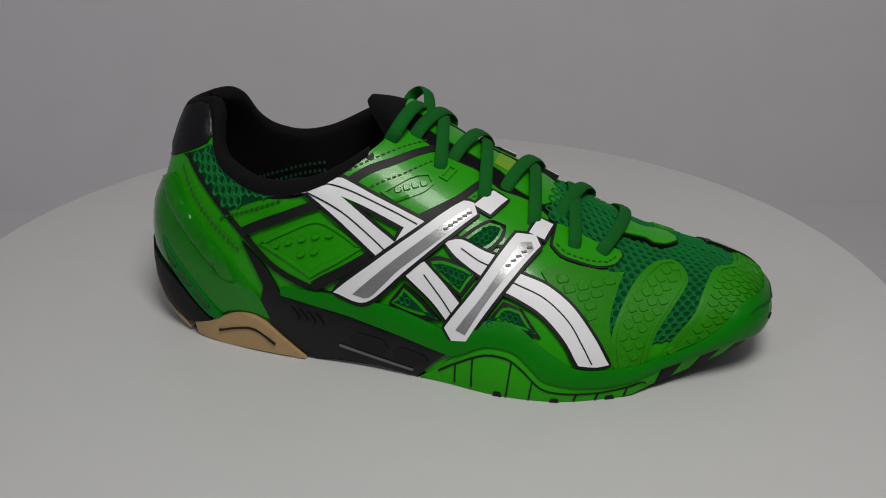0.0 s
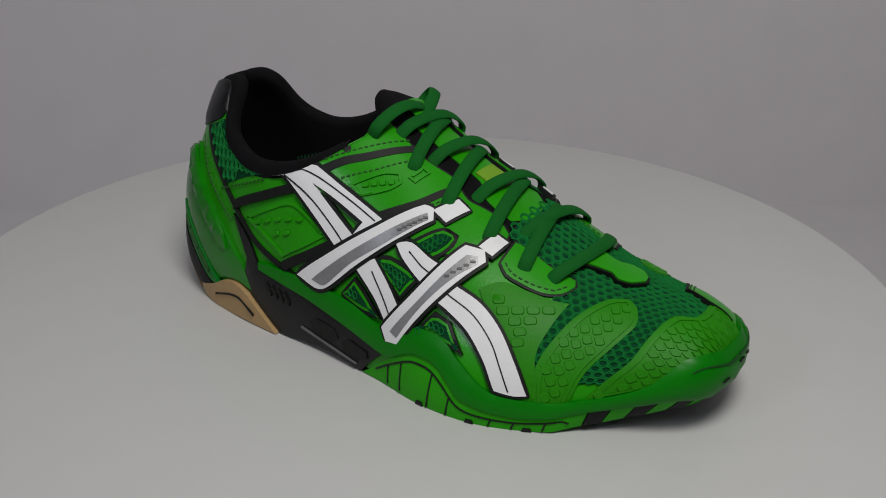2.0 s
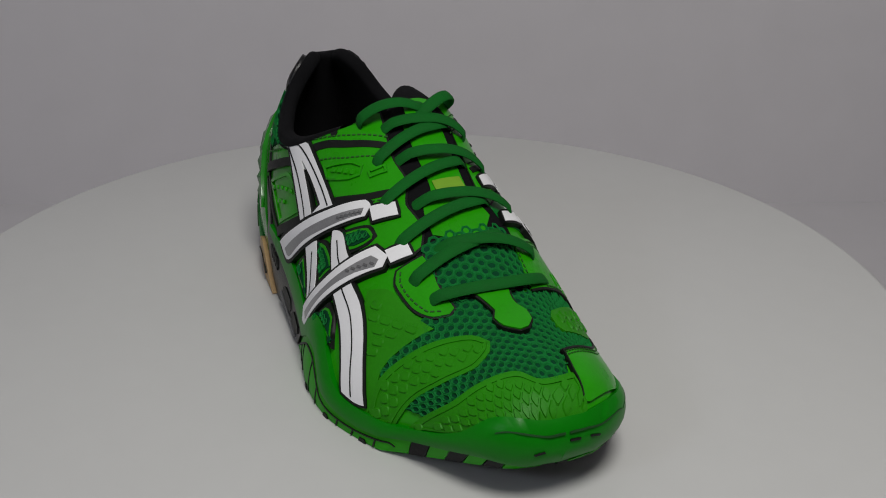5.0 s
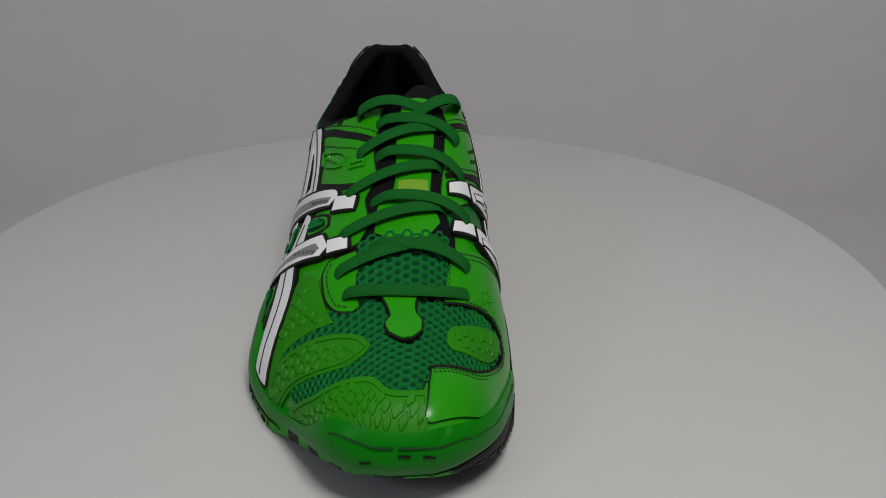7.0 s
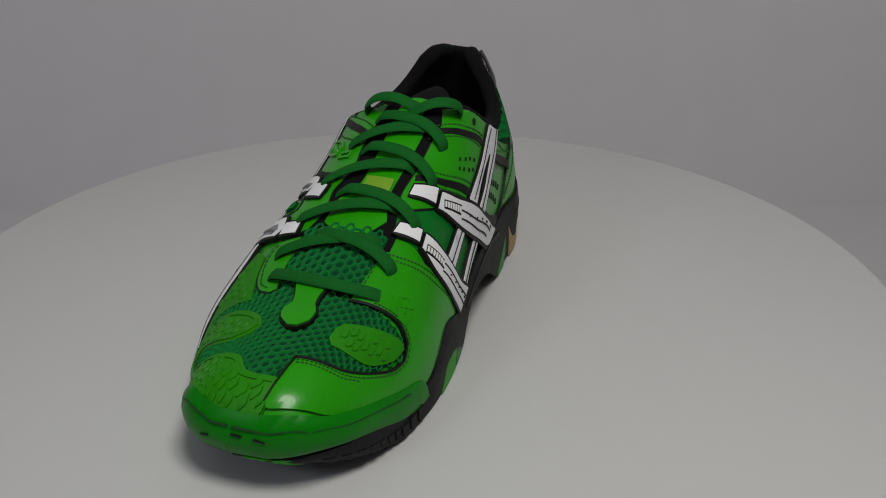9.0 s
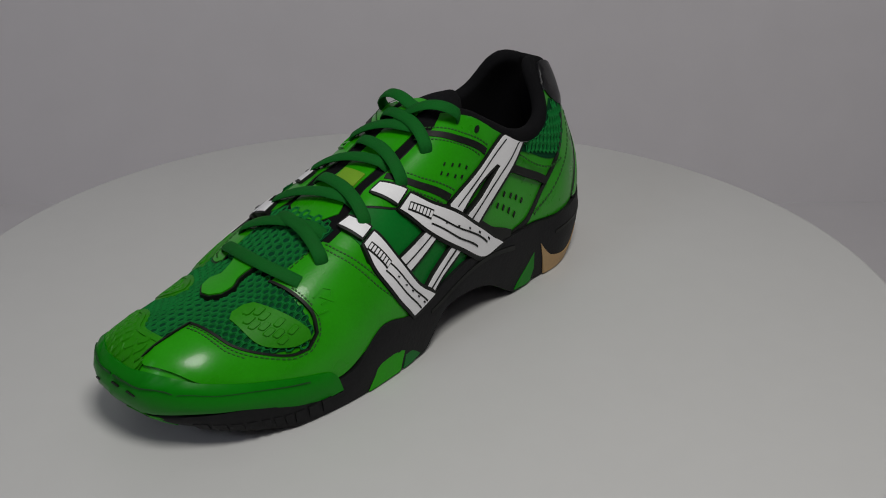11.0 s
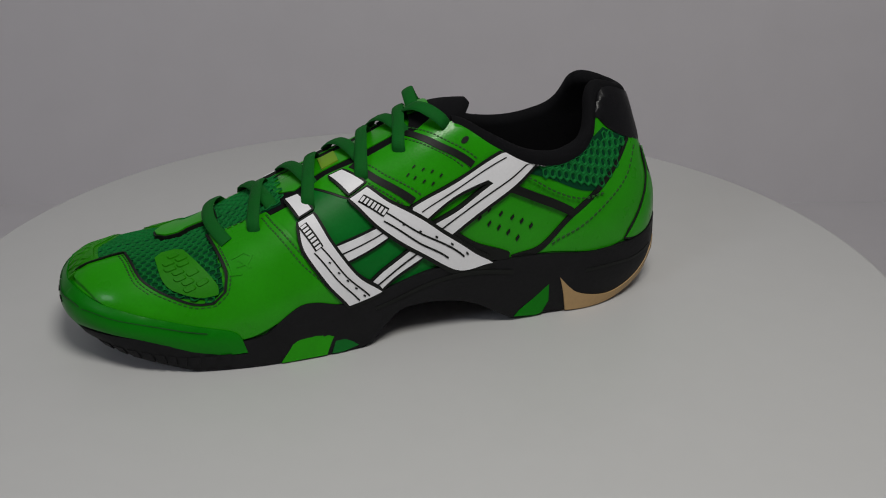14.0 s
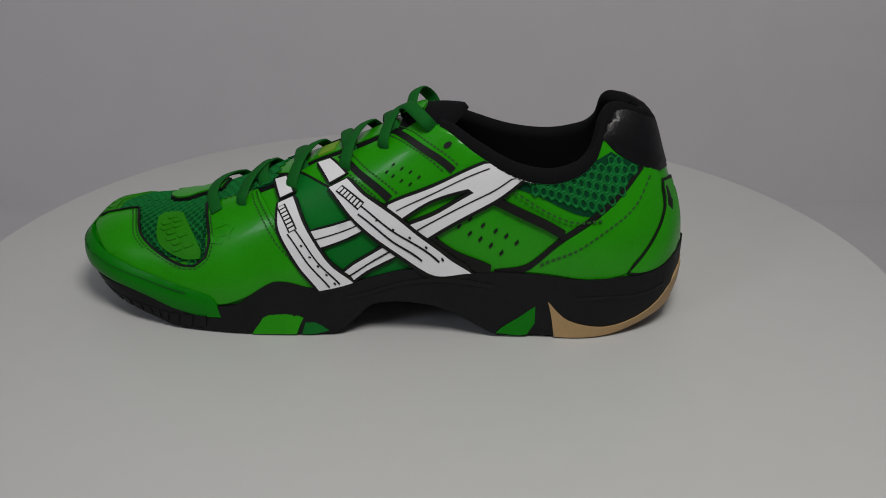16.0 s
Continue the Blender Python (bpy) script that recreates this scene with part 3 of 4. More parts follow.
def upper_panels(root):
    netting("heel_mesh", [(-117, -49.9), (-97, -43.5), (-84, -50.5), (-70, -54.5), (-55, -56), (-43.4, -55), (-48, -58.8), (-78, -65.9), (-88, -61), (-106, -51.5)], 0.0041, 0.26, 0.0018, root, "green mesh cloth at the ankle over dark backing", tight=True)
    netting("heel_mesh", [(-56, 59.5), (-72, 57.5), (-90, 50.7), (-102, 45.5), (-119, 51), (-104, 60.4), (-89, 68.4), (-74, 69.5), (-48, 65.8)], 0.0041, 0.26, 0.0018, root, "green mesh cloth at the ankle over dark backing", tight=True)
    netting("vamp_mesh", [(100, -64), (100, -20), (103, 10), (101, 32), (99, 60), (104, 65), (122, 57), (134, 44), (141, 12), (156, 10), (157.5, -20), (148, -58), (133, -72), (112, -74)], 0.0043, 0.29, 0.0018, root, "green open mesh over the toes")
    # leather overlays of side A's fore part, moulded with small pads
    fore = [(71, -47), (78, -40), (88, -38), (100, -36), (106, -34), (104, -47), (103, -62), (107, -76), (106, -86), (100, -82), (92, -68), (84, -59)]
    pan1 = [(104.5, -68), (107.5, -51), (112, -36), (119, -22.4), (126, -17.5), (131, -21), (134.7, -33), (130, -50), (124, -66), (121, -85), (107.5, -87)]
    pan2 = [(133, -70), (139, -56), (142, -38), (146, -16.5), (154, -5), (153.5, 13.5), (172, 24), (175, -18), (169, -42), (158, -65), (148, -77), (127, -84)]
    for n, outline, slant, size in (("fore_overlay", fore, 0.5, (0.0062, 0.0046)), ("toe_overlay", pan1, -1.1, (0.0062, 0.0046)), ("toe_overlay", pan2, -1.0, (0.0062, 0.0046))):
        ob = piece(n, outline, 0.0022, MOULDED, root, "moulded green overlay with rows of small pads", puff=0.0004)
        cells("moulded_relief", outline, size, 0.0006, 0.0035, MOULDED, ob, shrink=0.0065 if outline is fore else 0.0040, slant=slant)
        if outline is fore:
            continue
        ring = grown(curved(outline), -0.0026)
        part("moulded_rim", sheet("moulded_rim", grown(ring, 0.0007), 0.0034, MOULDED, holes=[grown(ring, -0.0007)]), ob)
    pan_b = [(119, 18.2), (115, 20.5), (109, 36), (101.2, 57), (101.5, 62.5), (110, 61.5), (121.5, 53), (125.6, 44), (128, 23.5), (125, 19.2)]
    ob = piece("toe_overlay", pan_b, 0.0028, MOULDED, root, "moulded green overlay with rows of small pads")
    cells("moulded_relief", pan_b, (0.0064, 0.0050), 0.0006, 0.0039, MOULDED, ob, shrink=0.004, slant=0.4)
    cap = piece("toe_cap", [(141.5, 12), (139.5, 20), (135.5, 40), (130, 50), (122, 58.5), (112, 65.5), (104, 67), (98.5, 62), (97, 50), (100.5, 30), (104, 15), (98, 15), (76, 19), (72, 30), (60, 60), (45, 79), (42, 88), (60, 84), (75, 86), (92, 89.5), (108, 84.5), (128, 76.5), (150, 62.5), (160, 45.5), (166.5, 24), (165, 14)], 0.0026, LEATHER, root, "glossy green leather toe cap and side", puff=0.0004)
    dashes("stitching", [[(142.5, 13.5), (140.5, 22), (136.5, 42), (131, 52), (122.5, 60.5), (112, 67.5), (103, 69), (97, 63), (95.3, 50), (99, 28)], [(144, 14.5), (142, 23), (138, 44), (132, 54)], [(76, 22), (73, 33), (62, 60), (49, 78)], [(78, 23), (75, 34), (64, 62), (52, 79)], [(78, 18.5), (98, 17)]], 0.0034, THREAD, cap)
    for line in ([(94, 43), (88, 42), (85, 46), (87, 50), (92, 49.5)], [(91, 45), (86, 53)], [(96, 47), (95, 53), (90, 55)]):
        strip("moulded_mark", line, 0.0011, 0.0034, LEATHER, cap)
    strip("seam_line", [(141.6, 11), (139.5, 20), (135.2, 40), (129.5, 50), (121.5, 58.5), (112, 65.3), (104, 67), (98.3, 62), (97, 50), (100.3, 30), (103.5, 14)], 0.0013, 0.0030, INK, root)
    strip("seam_line", [(141.5, 12), (152, 13), (165, 17)], 0.0010, 0.0040, INK, root)
    # deep green saddle of side B
    piece("saddle", [(66, 20), (55, 16), (48, 17), (36, 41), (20, 68), (-1, 88.5), (27, 87), (43, 86), (52, 70), (62, 45)], 0.0010, DEEP, root, "deep green smooth saddle panel")
    # side A: mesh windows
    for name, outline in (("mesh_window", [(32, -49.5), (44.4, -36.6), (52.3, -35.3), (52.8, -40), (47.7, -48.8), (42, -50.6)]), ("mesh_window", [(18.8, -61.7), (25, -57.3), (39.6, -56.2), (44.8, -57.2), (38, -67.3), (33.4, -66.4)]), ("mesh_window", [(4.8, -78), (11, -70.5), (18.8, -72.6), (29.7, -77.5), (20.5, -79.2), (10, -79.3)]), ("mesh_window", [(48, -76.4), (57, -63), (65.3, -63.5), (75, -72), (65, -72), (55.8, -71.5)])):
        piece("window_edge", outline, 0.0030, INK, root, "black bound edge round a mesh window")
        small = grown(curved(outline), -0.0014)
        ring = [(q[0] * 1000, q[1] / ROUND * 100) for q in small[::2]]
        net = [(q[0] * 1000, q[1] / ROUND * 100) for q in grown(curved(outline), -0.0025)[::2]]
        ob = piece("window_binding", ring, 0.0034, LEATHER, root, "green leather binding with stitches")
        netting("window_mesh", net, 0.0027, 0.30, 0.0050, ob, "green mesh window", tight=True)
    # eyestays
    stay_a = piece("eyestay", [(-30, -47.2), (-24, -44), (-18.2, -39.5), (-12, -28), (-4, -14.5), (6, -16.5), (20, -18.5), (34, -17), (40, -19), (46, -21), (54, -19.5), (61, -18.8), (69, -22), (71, -29), (62, -37.5), (52, -43.5), (36, -47), (20, -48), (-5, -48.5)], 0.0022, LEATHER, root, "bright green leather eyestay", edged=0.0010, puff=0.0004)
    stay_b = piece("eyestay", [(-12, 9), (-8.6, 13), (10, 17), (28.5, 17.5), (36, 16), (47, 14), (55, 17), (46, 30), (38.6, 39), (24, 50), (12, 60.5), (-12, 59.5), (-36, 54.3), (-28.7, 46.5), (-21, 36), (-16.5, 27)], 0.0022, LEATHER, root, "bright green leather eyestay", edged=0.0010, puff=0.0004)
    fore_a = piece("eyestay_fore", [(73.5, -34), (73.5, -23), (81, -22), (90, -23), (102.5, -22), (104, -25), (101, -31.5), (94, -35.5), (84, -36.5), (78, -36.5)], 0.0026, LEATHER, root, "bright green leather lacing panel", edged=0.0011)
    for line in ([(-17.5, -47), (-10, -40), (0, -32), (15.5, -16.5)], [(14.5, -48.5), (22, -42), (30, -34), (38, -22)], [(-67.5, -71.6), (-47.4, -65.4), (-30.5, -58.6)], [(-31.5, -82), (-18, -75), (-5, -66.5)], [(10.5, 13), (2, 28), (-6, 40.5), (-19.5, 56.5)], [(35, 18), (30, 28), (24, 39), (9.5, 59.5)], [(-35.5, 69), (-52.6, 73.8), (-72.5, 77.2)], [(-7, 79), (-20.6, 86), (-38, 90)]):
        strip("strap_line", line, 0.0030, 0.0030, INK, root, "black strap line")
    strip("counter_line", [(-110, -49), (-84, -62.5), (-66, -72.4), (-50, -80), (-30, -82.8), (-18, -82)], 0.0016, 0.0016, INK, root)
    strip("counter_line", [(-40, 90.4), (-56, 87.9), (-72.6, 77.9), (-93, 65.9), (-120, 52)], 0.0016, 0.0014, INK, root)
    piece("counter_panel", [(-121, 52.5), (-127, 51.5), (-131.5, 58), (-129.5, 68), (-115.5, 76.5), (-103.3, 83.5), (-85, 87), (-60, 89), (-44, 89.8), (-57, 88), (-73.6, 78.4), (-94, 66.5)], 0.0012, LEATHER, root, "bright green leather heel counter", puff=0.0006)
    dashes("stitching", [[(-19, -44), (-11, -37), (-2, -28.5), (11.5, -14.5)], [(-13, -49.5), (-5, -43), (5, -35), (19, -20)], [(18, -48), (26.5, -41), (34.5, -32), (41, -23.5)], [(-28, -45.5), (-18, -38), (-13, -29), (-5, -16.5)], [(75, -33), (80, -35), (90, -34.3), (98, -32), (102, -26)]], 0.0032, THREAD, stay_a, label="fine green stitching")
    dashes("stitching", [[(14, 14), (5, 28), (-3, 40), (-16, 57)], [(7, 13), (-1, 26), (-9, 39), (-22, 55)], [(38, 20), (33, 29), (27, 40), (13, 60)], [(31, 18), (26, 28), (20, 39), (5.5, 59)], [(-48, 67), (-62, 71.5), (-76, 72.5), (-91, 69.5)]], 0.0032, THREAD, stay_b, label="fine green stitching")
    dashes("stitching", [[(-80, -67.5), (-62, -64.5), (-48, -60.5)], [(-124, 56), (-110, 63), (-95, 71), (-77, 81), (-60, 87.5)], [(-112, -53), (-97, -62), (-80, -71), (-66, -77.5)]], 0.0022, THREAD, root, label="fine green stitching")
    # moulded fields and perforations
    for outline in ([(-4.4, -46), (3, -39), (9, -33.5), (14.7, -30.5), (18, -33.5), (15, -38), (9, -43), (3, -47)], [(19, -30), (22, -22), (26, -22.5), (23, -30)], [(-59, -74), (-45, -68.5), (-31, -63), (-20, -63.5), (-9, -65.5), (-20, -73), (-33, -80)]):
        ring = curved(outline)
        part("moulded_frame", sheet("moulded_frame", ring, 0.0044 if outline[0][0] > -50 else 0.0016, LEATHER, holes=[grown(ring, -0.0012)]), root, "moulded rim in the leather")
    cells("moulded_relief", [(-2, -45), (9, -34.5), (14, -32.5), (15, -36), (8, -42), (3, -45.5)], (0.0042, 0.0030), 0.0008, 0.0042, LEATHER, root, shrink=0.0006, slant=0.6)
    cells("moulded_relief", [(-53, -73.5), (-31, -63.5), (-12, -64.5), (-33, -78)], (0.0066, 0.0042), 0.0028, 0.0020, LEATHER, root, shrink=0.002, slant=0.3)
    # no holes are punched: black dashes painted as the shade in them
    for x, w in PERF_LOW:
        strip("perforation_shade", [(x + 0.8, w + 0.5), (x - 0.8, w - 0.5)], 0.0008, 0.0009, INK, root)
    for x, w in PERF_HIGH:
        strip("perforation_shade", [(x + 0.6, w + 0.4), (x - 0.6, w - 0.4)], 0.0009, 0.0034, INK, root)
    # white stripes
    foil = "white synthetic side stripe with black edge"
    piece("side_stripe", [(-43, -54), (-36, -50), (-29, -47.4), (-6.3, -48.1), (20, -48.6), (12.7, -58.4), (-0.6, -66.3), (-19.8, -60.9), (-31.2, -57.6)], 0.0043, WHITE, root, foil, holes=[[(-21, -53.3), (-8, -53), (8.4, -53.6), (5.3, -59.3), (-7.2, -56.6)]], edged=0.0014)
    strip("flex_line", [(-37, -52.5), (-20, -50.5), (0, -50.2), (14, -50.6)], 0.0005, 0.0045, INK, root)
    strip("flex_line", [(-36, -56), (-19, -58), (-4, -61.5), (4, -64)], 0.0005, 0.0045, INK, root)
    piece("side_stripe", [(10.5, -67.3), (19.5, -61), (30, -65.4), (40.7, -71), (34, -77.5), (24.8, -72.2)], 0.0043, WHITE, root, foil, edged=0.0012)
    piece("side_stripe", [(27, -52), (34.4, -48.5), (45.5, -48.8), (54.5, -48.2), (51, -58), (44.3, -57.4), (33, -54.9)], 0.0043, WHITE, root, foil, edged=0.0012)
    strip("flex_line", [(20, -65), (29, -70), (35, -74)], 0.0005, 0.0045, INK, root)
    strip("flex_line", [(35, -51.5), (44, -53), (50, -53)], 0.0005, 0.0045, INK, root)
    piece("side_stripe", [(54, -59.8), (61, -51.3), (75, -51.9), (86.7, -57.3), (97, -68.6), (104.3, -81), (99.4, -82), (91.6, -81.4), (84.6, -71), (74, -63.3), (61.6, -60.3)], 0.0043, WHITE, root, foil, edged=0.0014)
    strip("flex_line", [(60, -55.5), (74, -57), (85, -63), (92, -72), (97, -80.5)], 0.0005, 0.0045, INK, root)
    bar1 = piece("side_stripe", [(-21, -81), (-2.6, -67.3), (15, -52.3), (32, -34.6), (36.5, -33.5), (39.1, -37.2), (29, -48.9), (12.2, -65.7), (-5.3, -80)], 0.0054, WHITE, root, foil, edged=0.0013)
    piece("foil_inlay", [(-11.8, -79.3), (5.3, -65.2), (18, -53.8), (35, -36.4), (37, -38.3), (22.2, -54.7), (8.3, -67.2), (-4.1, -78.4)], 0.0058, SILVER, bar1, "grey reflective foil inlay")
    bar2 = piece("side_stripe", [(32, -79), (45, -61.2), (57.3, -37.1), (65.4, -34.4), (68.4, -37.9), (56.2, -59.5), (42.8, -81), (36, -82.5)], 0.0054, WHITE, root, foil, edged=0.0013)
    piece("foil_inlay", [(37.6, -78.4), (48.7, -62.5), (60, -39.9), (64.2, -38), (65.9, -40.5), (59.3, -50), (42.2, -79)], 0.0058, SILVER, bar2, "grey reflective foil inlay")
    for bar, a, b, k in ((bar1, (26.5, -47.2), (35.2, -38), 6), (bar2, (56.3, -50), (63.5, -40.4), 5)):
        for i in range(k):
            f = i / (k - 1)
            x, w = a[0] + (b[0] - a[0]) * f, a[1] + (b[1] - a[1]) * f
            strip("foil_bar", [(x - 0.7, w - 0.9), (x + 1.3, w + 0.2)], 0.0008, 0.0062, SILVER_DARK, bar)
    for pts in ([(36.6, -34.2), (43.3, -24.2), (50.3, -24.9), (44.6, -34.9)], [(62.3, -34.6), (65.1, -26.1), (71.6, -26.0), (69.3, -34.6)]):
        piece("lace_tab", pts, 0.0054, WHITE, root, "white lace tab with black edge", edged=0.0012)
    piece("side_stripe", [(10, 62), (-12, 61), (-39.5, 54.8), (-48, 55.5), (-57, 58.5), (-38.8, 69.7), (-6.8, 80), (12, 69.5)], 0.0043, WHITE, root, foil, holes=[[(5.5, 70.5), (-9, 66.4), (-26.6, 64.9), (-29.3, 66.7), (-12, 72.2), (1.4, 73.7)]], edged=0.0014)
    strip("flex_line", [(6, 66), (-12, 63.5), (-36, 58)], 0.0005, 0.0045, INK, root)
    strip("flex_line", [(-2, 76.5), (-20, 72), (-38, 66.5), (-50, 60)], 0.0005, 0.0045, INK, root)
    piece("side_stripe", [(46.7, 61.6), (26.3, 61.7), (21.8, 68.1), (42.9, 70.2)], 0.0042, WHITE, root, foil, edged=0.0012)
    piece("side_stripe", [(34.4, 83.9), (26.5, 80.5), (12.5, 78.3), (6.4, 82.8), (20.4, 84.1), (28, 86.3)], 0.0042, WHITE, root, foil, edged=0.0012)
    strip("flex_line", [(45, 66), (24, 65)], 0.0006, 0.0044, INK, root)
    strip("flex_line", [(31, 84.5), (20, 82), (9, 80.5)], 0.0006, 0.0044, INK, root)
    bar3 = piece("side_stripe", [(38.6, 40.4), (30, 38.8), (20, 54), (-1.3, 76), (-17.8, 86.2), (-29, 90.2), (-9.6, 89.8), (9.7, 78.7), (26.3, 61.2)], 0.0054, WHITE, root, foil, edged=0.0013)
    bar4 = piece("side_stripe", [(62.6, 39.8), (55.8, 38.6), (49.3, 59.2), (38.9, 76.9), (26.7, 86.5), (43, 87.4), (52.7, 76), (61.6, 56.9)], 0.0054, WHITE, root, foil, edged=0.0013)
    for bar, lines in ((bar3, ([(25, 54), (7, 74), (-14, 87)], [(24, 60), (8, 77), (-6, 86)])), (bar4, ([(54.5, 58), (44, 75.5), (33, 86)], [(57.5, 60), (48, 76), (38, 86.5)]))):
        for line in lines:
            strip("flex_line", line, 0.0006, 0.0056, INK, bar)
    for bar, a, b in ((bar3, (33.5, 43), (22.5, 57)), (bar4, (61, 42.5), (55, 59))):
        strip("printed_ladder", [a, b], 0.0040, 0.0056, INK, bar)
        for i in range(7):
            f = (i + 0.5) / 7
            strip("ladder_gap", [(a[0] + (b[0] - a[0]) * (f - 0.045), a[1] + (b[1] - a[1]) * (f - 0.045)), (a[0] + (b[0] - a[0]) * (f + 0.045), a[1] + (b[1] - a[1]) * (f + 0.045))], 0.0026, 0.0060, WHITE, bar)
    for i in range(5):
        f = i / 4
        for x0, w0, x1, w1, bar in ((15.5, 66, -15, 86, bar3), (51.5, 67, 36, 85, bar4)):
            x, w = x0 + (x1 - x0) * f, w0 + (w1 - w0) * (f ** 0.8)
            strip("printed_dot", [(x, w), (x - 1.0, w + 0.7)], 0.0006, 0.0058, INK, bar)
    for pts in ([(45.4, 18.6), (39.5, 19.2), (30.8, 35.2), (38.4, 37.2)], [(66.2, 19.0), (60.6, 20.2), (56.0, 35.2), (61.8, 36.4)]):
        piece("lace_tab", pts, 0.0054, WHITE, root, "white lace tab with black edge", edged=0.0012)
    # eyelets: black discs painted for the shade in the open holes
    for x, w in ((-11.4, -35.4), (-16.6, 43.0)):
        ring = [(x + 1.9 * math.cos(2 * math.pi * k / 10), w + 1.8 * math.sin(2 * math.pi * k / 10)) for k in range(10)]
        piece("eyelet", ring, 0.0034, INK, root, "black disc for the shade in a punched eyelet hole", corner=80)
    # heel tab and collar band
    piece("heel_tab", [(-137.8, -57), (-133, -55), (-119, -50), (-100, -43), (-97, -37), (-104, -26), (-120, -16), (-137.8, -14)], 0.0014, BLACK_HIDE, root, "glossy black padded heel tab", puff=0.0024)
    piece("heel_tab", [(-137.8, 57), (-133, 56), (-119, 51.5), (-104, 45), (-98, 39), (-104, 28), (-120, 18), (-137.8, 14)], 0.0014, BLACK_HIDE, root, "glossy black padded heel tab", puff=0.0024)


LOOP = [(99, -13), (98.4, 2.4), (105.8, 0.8), (111.7, 1.3), (116.1, 3.9), (122, 4.2), (126, 1.2), (126.8, -2.4), (122.4, -8.4), (116.9, -10.2), (112.6, -8.0), (106.5, -9.7)]


def tongue(root):
    """A padded tongue under the laces: black cloth, green hide down its middle, mesh below."""
    # black tongue cloth, spread wider to paint the shadow at the throat's sides
    base = piece("tongue", [(-3, -22), (10, -24), (40, -24), (75, -25), (101, -24), (103, 0), (101, 20), (75, 22), (40, 22), (10, 22), (-3, 20), (-5, 0)], 0.0006, BLACK, root, "padded black tongue and painted throat shade, with green hide and mesh")
    netting("tongue_mesh", [(69, -22), (69, 18), (100, 16), (101, 0), (100, -23), (80, -24)], 0.0043, 0.29, 0.0024, base, "green mesh of the tongue")
    piece("tongue_hide", [(-2, -8), (-4, 4), (10, 9), (30, 9), (50, 7), (62, 12), (70, 5), (72, -8), (66, -16), (52, -15), (44, -9), (20, -8)], 0.0016, LEATHER, base, "green hide strip")
    piece("lace_keeper", [(40, -7), (40, 6), (48, 6), (48, -7)], 0.0028, YELLOW, base, "yellow-green lace keeper")
    # the free end, standing up behind the top laces
    rows = []
    for s in np.linspace(0, 1, 12):
        x = 0.006 - 0.028 * s
        mid = skin(0.0, 0.0) + np.array([x, 0.003 * s, 0.001 + 0.0125 * s - 0.007 * s * s])
        half = 0.023 - 0.008 * s * s
        row = []
        for k in np.linspace(-1, 1, 15):
            row.append(mid + np.array([(0.006 + 0.009 * s) * k * k, half * k + 0.001, -0.0165 * abs(k) ** 2.2]))
        rows.append(row)
    top = np.array(rows)
    thick = np.array([0.004, 0, -0.0058])
    edge = top[-1:] + np.array([-0.0018, 0, -0.0022])
    part("tongue_top", grid_mesh("tongue_top", np.concatenate([top, edge, top[::-1] + thick * 0.9]), BLACK), base, "padded black cloth end of the tongue")
    tab = top[0:5, 5:10] + np.array([0.0006, 0, 0.0012])
    part("tongue_tab", grid_mesh("tongue_tab", np.concatenate([tab, tab[::-1] - np.array([0.0006, 0, 0.0016])]), LEATHER), base, "green hide tab")
    keeper = piece("lace_loop", LOOP, 0.0062, LEATHER, root, "green leather lace loop")
    part("edge_line", sheet("edge_line", grown(curved(LOOP), 0.0009), 0.0050, INK), keeper)


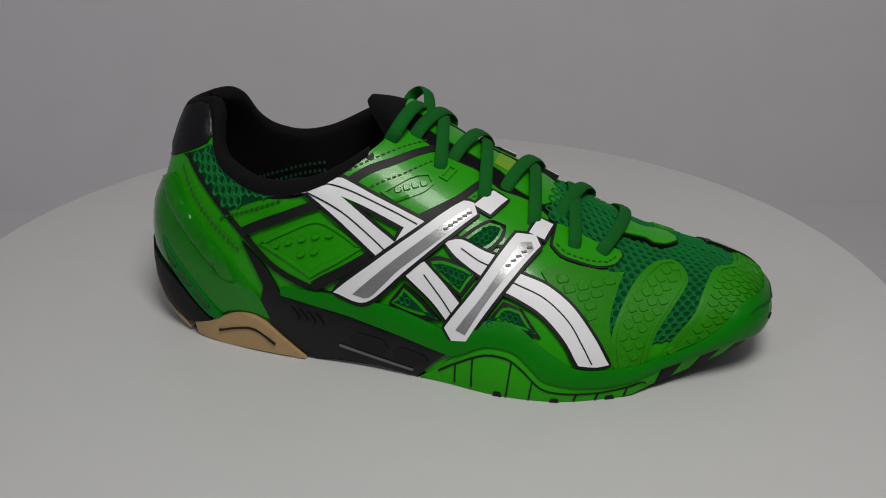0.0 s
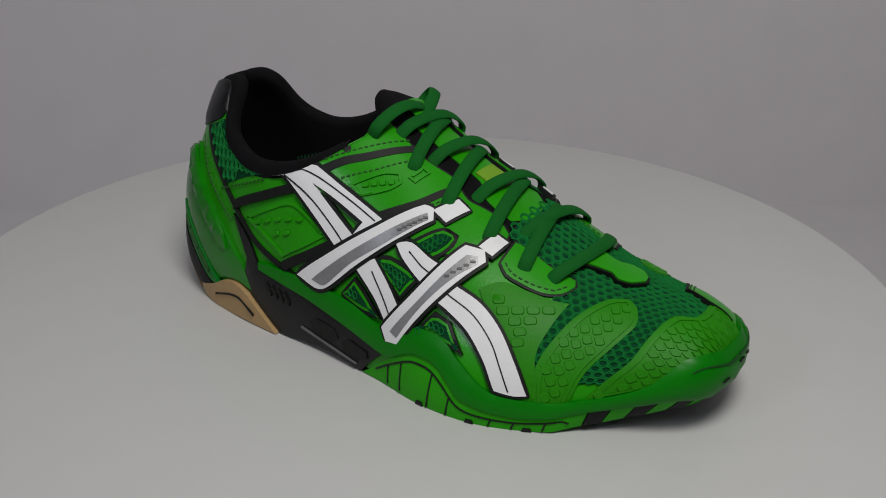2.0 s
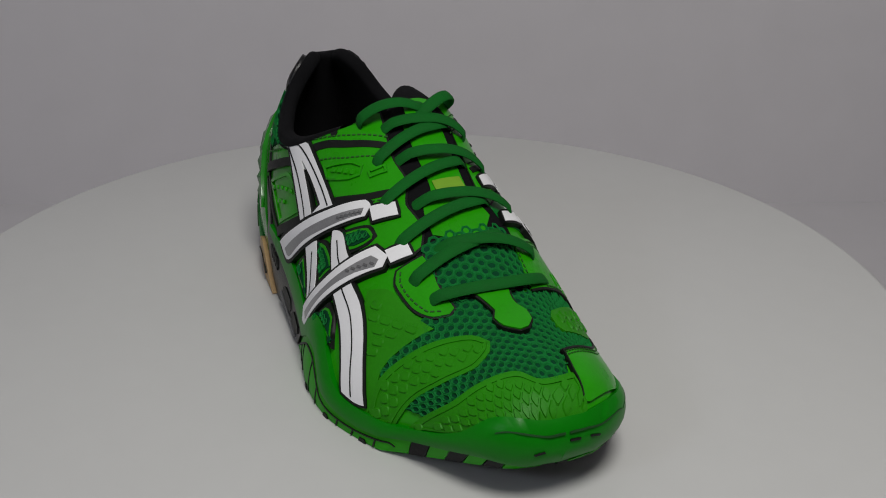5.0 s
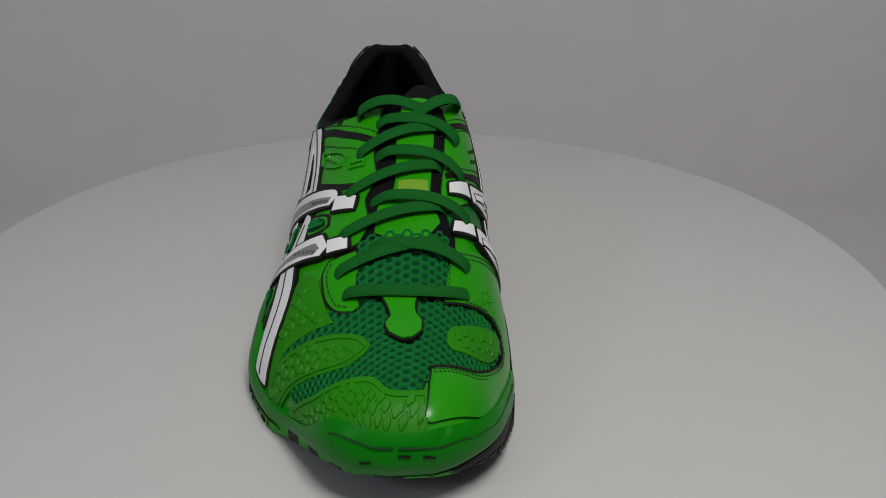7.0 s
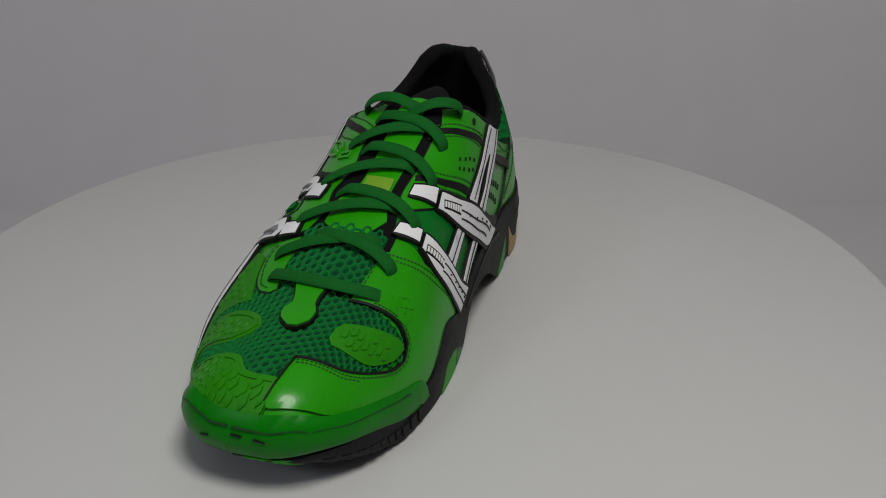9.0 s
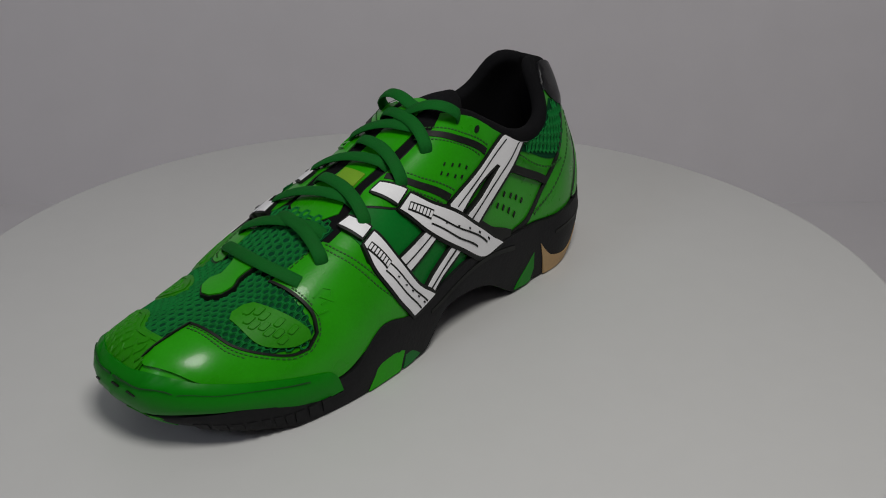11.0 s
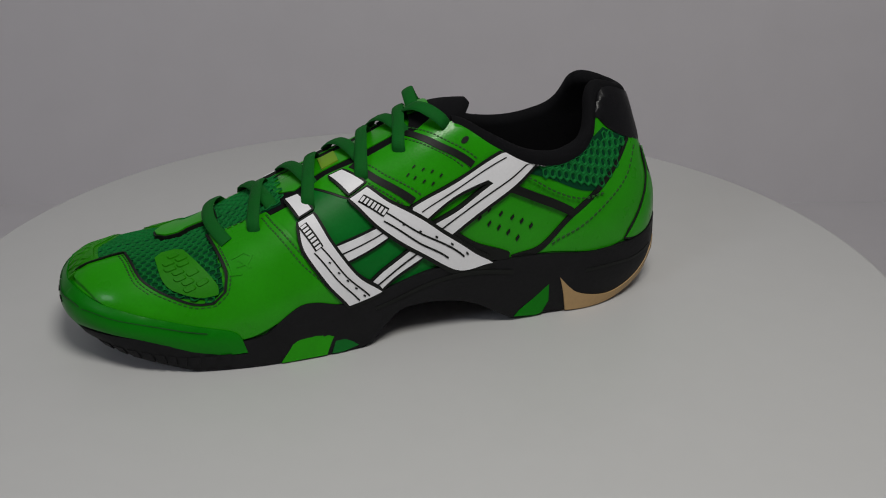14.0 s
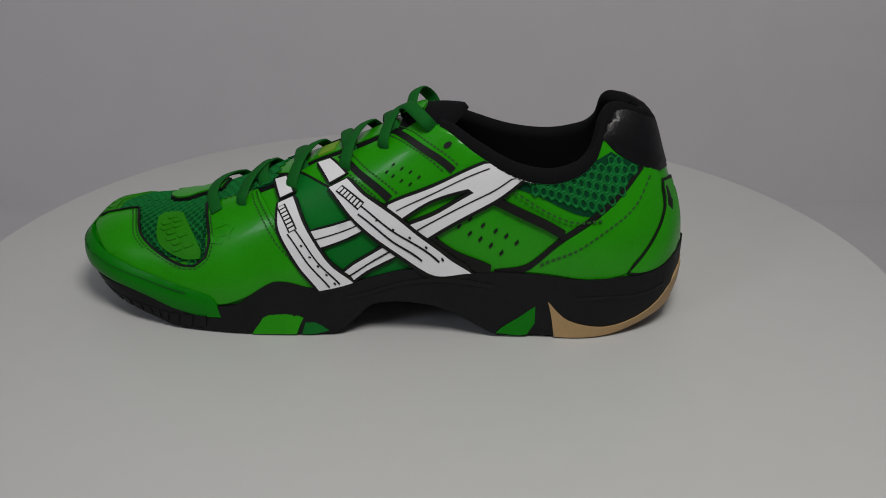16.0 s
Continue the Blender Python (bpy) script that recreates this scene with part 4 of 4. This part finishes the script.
def laces(root):
    """Flat green laces: each strand rises from its eyelet, crosses the tongue and dips under the other side."""
    eyes_a = [(-4.7, -25.6), (18.9, -26.7), (40.7, -31), (64, -30.8), (83, -32), (94.1, -29.3)]
    eyes_b = [(-9.1, 28.4), (13.6, 28.2), (32, 32.6), (57.5, 32.8), (82.7, 31), (94.9, 29.4)]

    def strand(start, end, arch, dip=0.0015, bow=0.0):
        pts, ups = [], []
        a, b = np.array(start), np.array(end)
        for s in np.linspace(0, 1, 26):
            x, w = (a + (b - a) * s) / np.array([1000, 100])
            x += bow * math.sin(math.pi * s)
            rise = math.sin(math.pi * min(1, s * 1.15 if s < 0.8 else 0.92 + (s - 0.8) * 0.4)) ** 0.7
            lift = 0.0028 + arch * rise - (0.004 + dip) * max(0, (s - 0.8) / 0.2) - 0.003 * max(0, 1 - s / 0.06)
            pts.append(skin(x, w) + outward(x, w) * lift)
            ups.append(outward(x, w))
        return tube("lace", pts, 0.0062, 0.0019, LACE, ups)
    whole = new("lace")
    whole.parent = root
    tagged(whole, "flat woven green lace")
    for k in range(1, 5):
        ax, aw = eyes_a[k]
        bx, bw = eyes_b[k]
        part("lace_strand", strand((ax, aw), (ax - 11.0, 20), 0.0014), whole)
        part("lace_strand", strand((bx, bw), (bx - 10.0, -22), 0.0026), whole)
    part("lace_strand", strand((94.1, -29.3), (95, 29.4), 0.0022, dip=-0.003, bow=0.006), whole)
    for start, end, arch in (((-4.7, -25.6), (3, 8), 0.0060), ((-9.1, 28.4), (8, -6), 0.0062)):
        part("lace_strand", strand(start, end, arch), whole)


def size_print(root):
    """Faint green size print inside the collar: rows of small marks and an oval, too dim to read."""
    for w, n in ((70, 15), (73, 15), (82, 9)):
        for i in range(n):
            x = -90 + i * 2.6
            me = sheet("print_mark", ribbon([(x, w), (x + 1.3, w + 0.3)], 0.0011), -0.0101, PRINT, thick=0.0002, soft=0.0)
            part("print_mark", me, root)
    ring = curved([(-84, 76), (-72, 74.2), (-58, 76), (-58, 77.6), (-72, 79.4), (-84, 77.6)], corner=80)
    part("print_oval", sheet("print_oval", ring, -0.0100, PRINT, thick=0.0002, holes=[grown(ring, -0.0007)], soft=0.0), root)


sole(SHOE)
size_print(SHOE)
upper_panels(SHOE)
tongue(SHOE)
laces(SHOE)


def motions():
    walk(TABLE, turn_rows(0.0026, 0.010, 0.0, (-0.0014, -0.0055)))
    walk(SHOE, turn_rows(0, 0, 0, (-0.0010, 0.0027)))


motions()
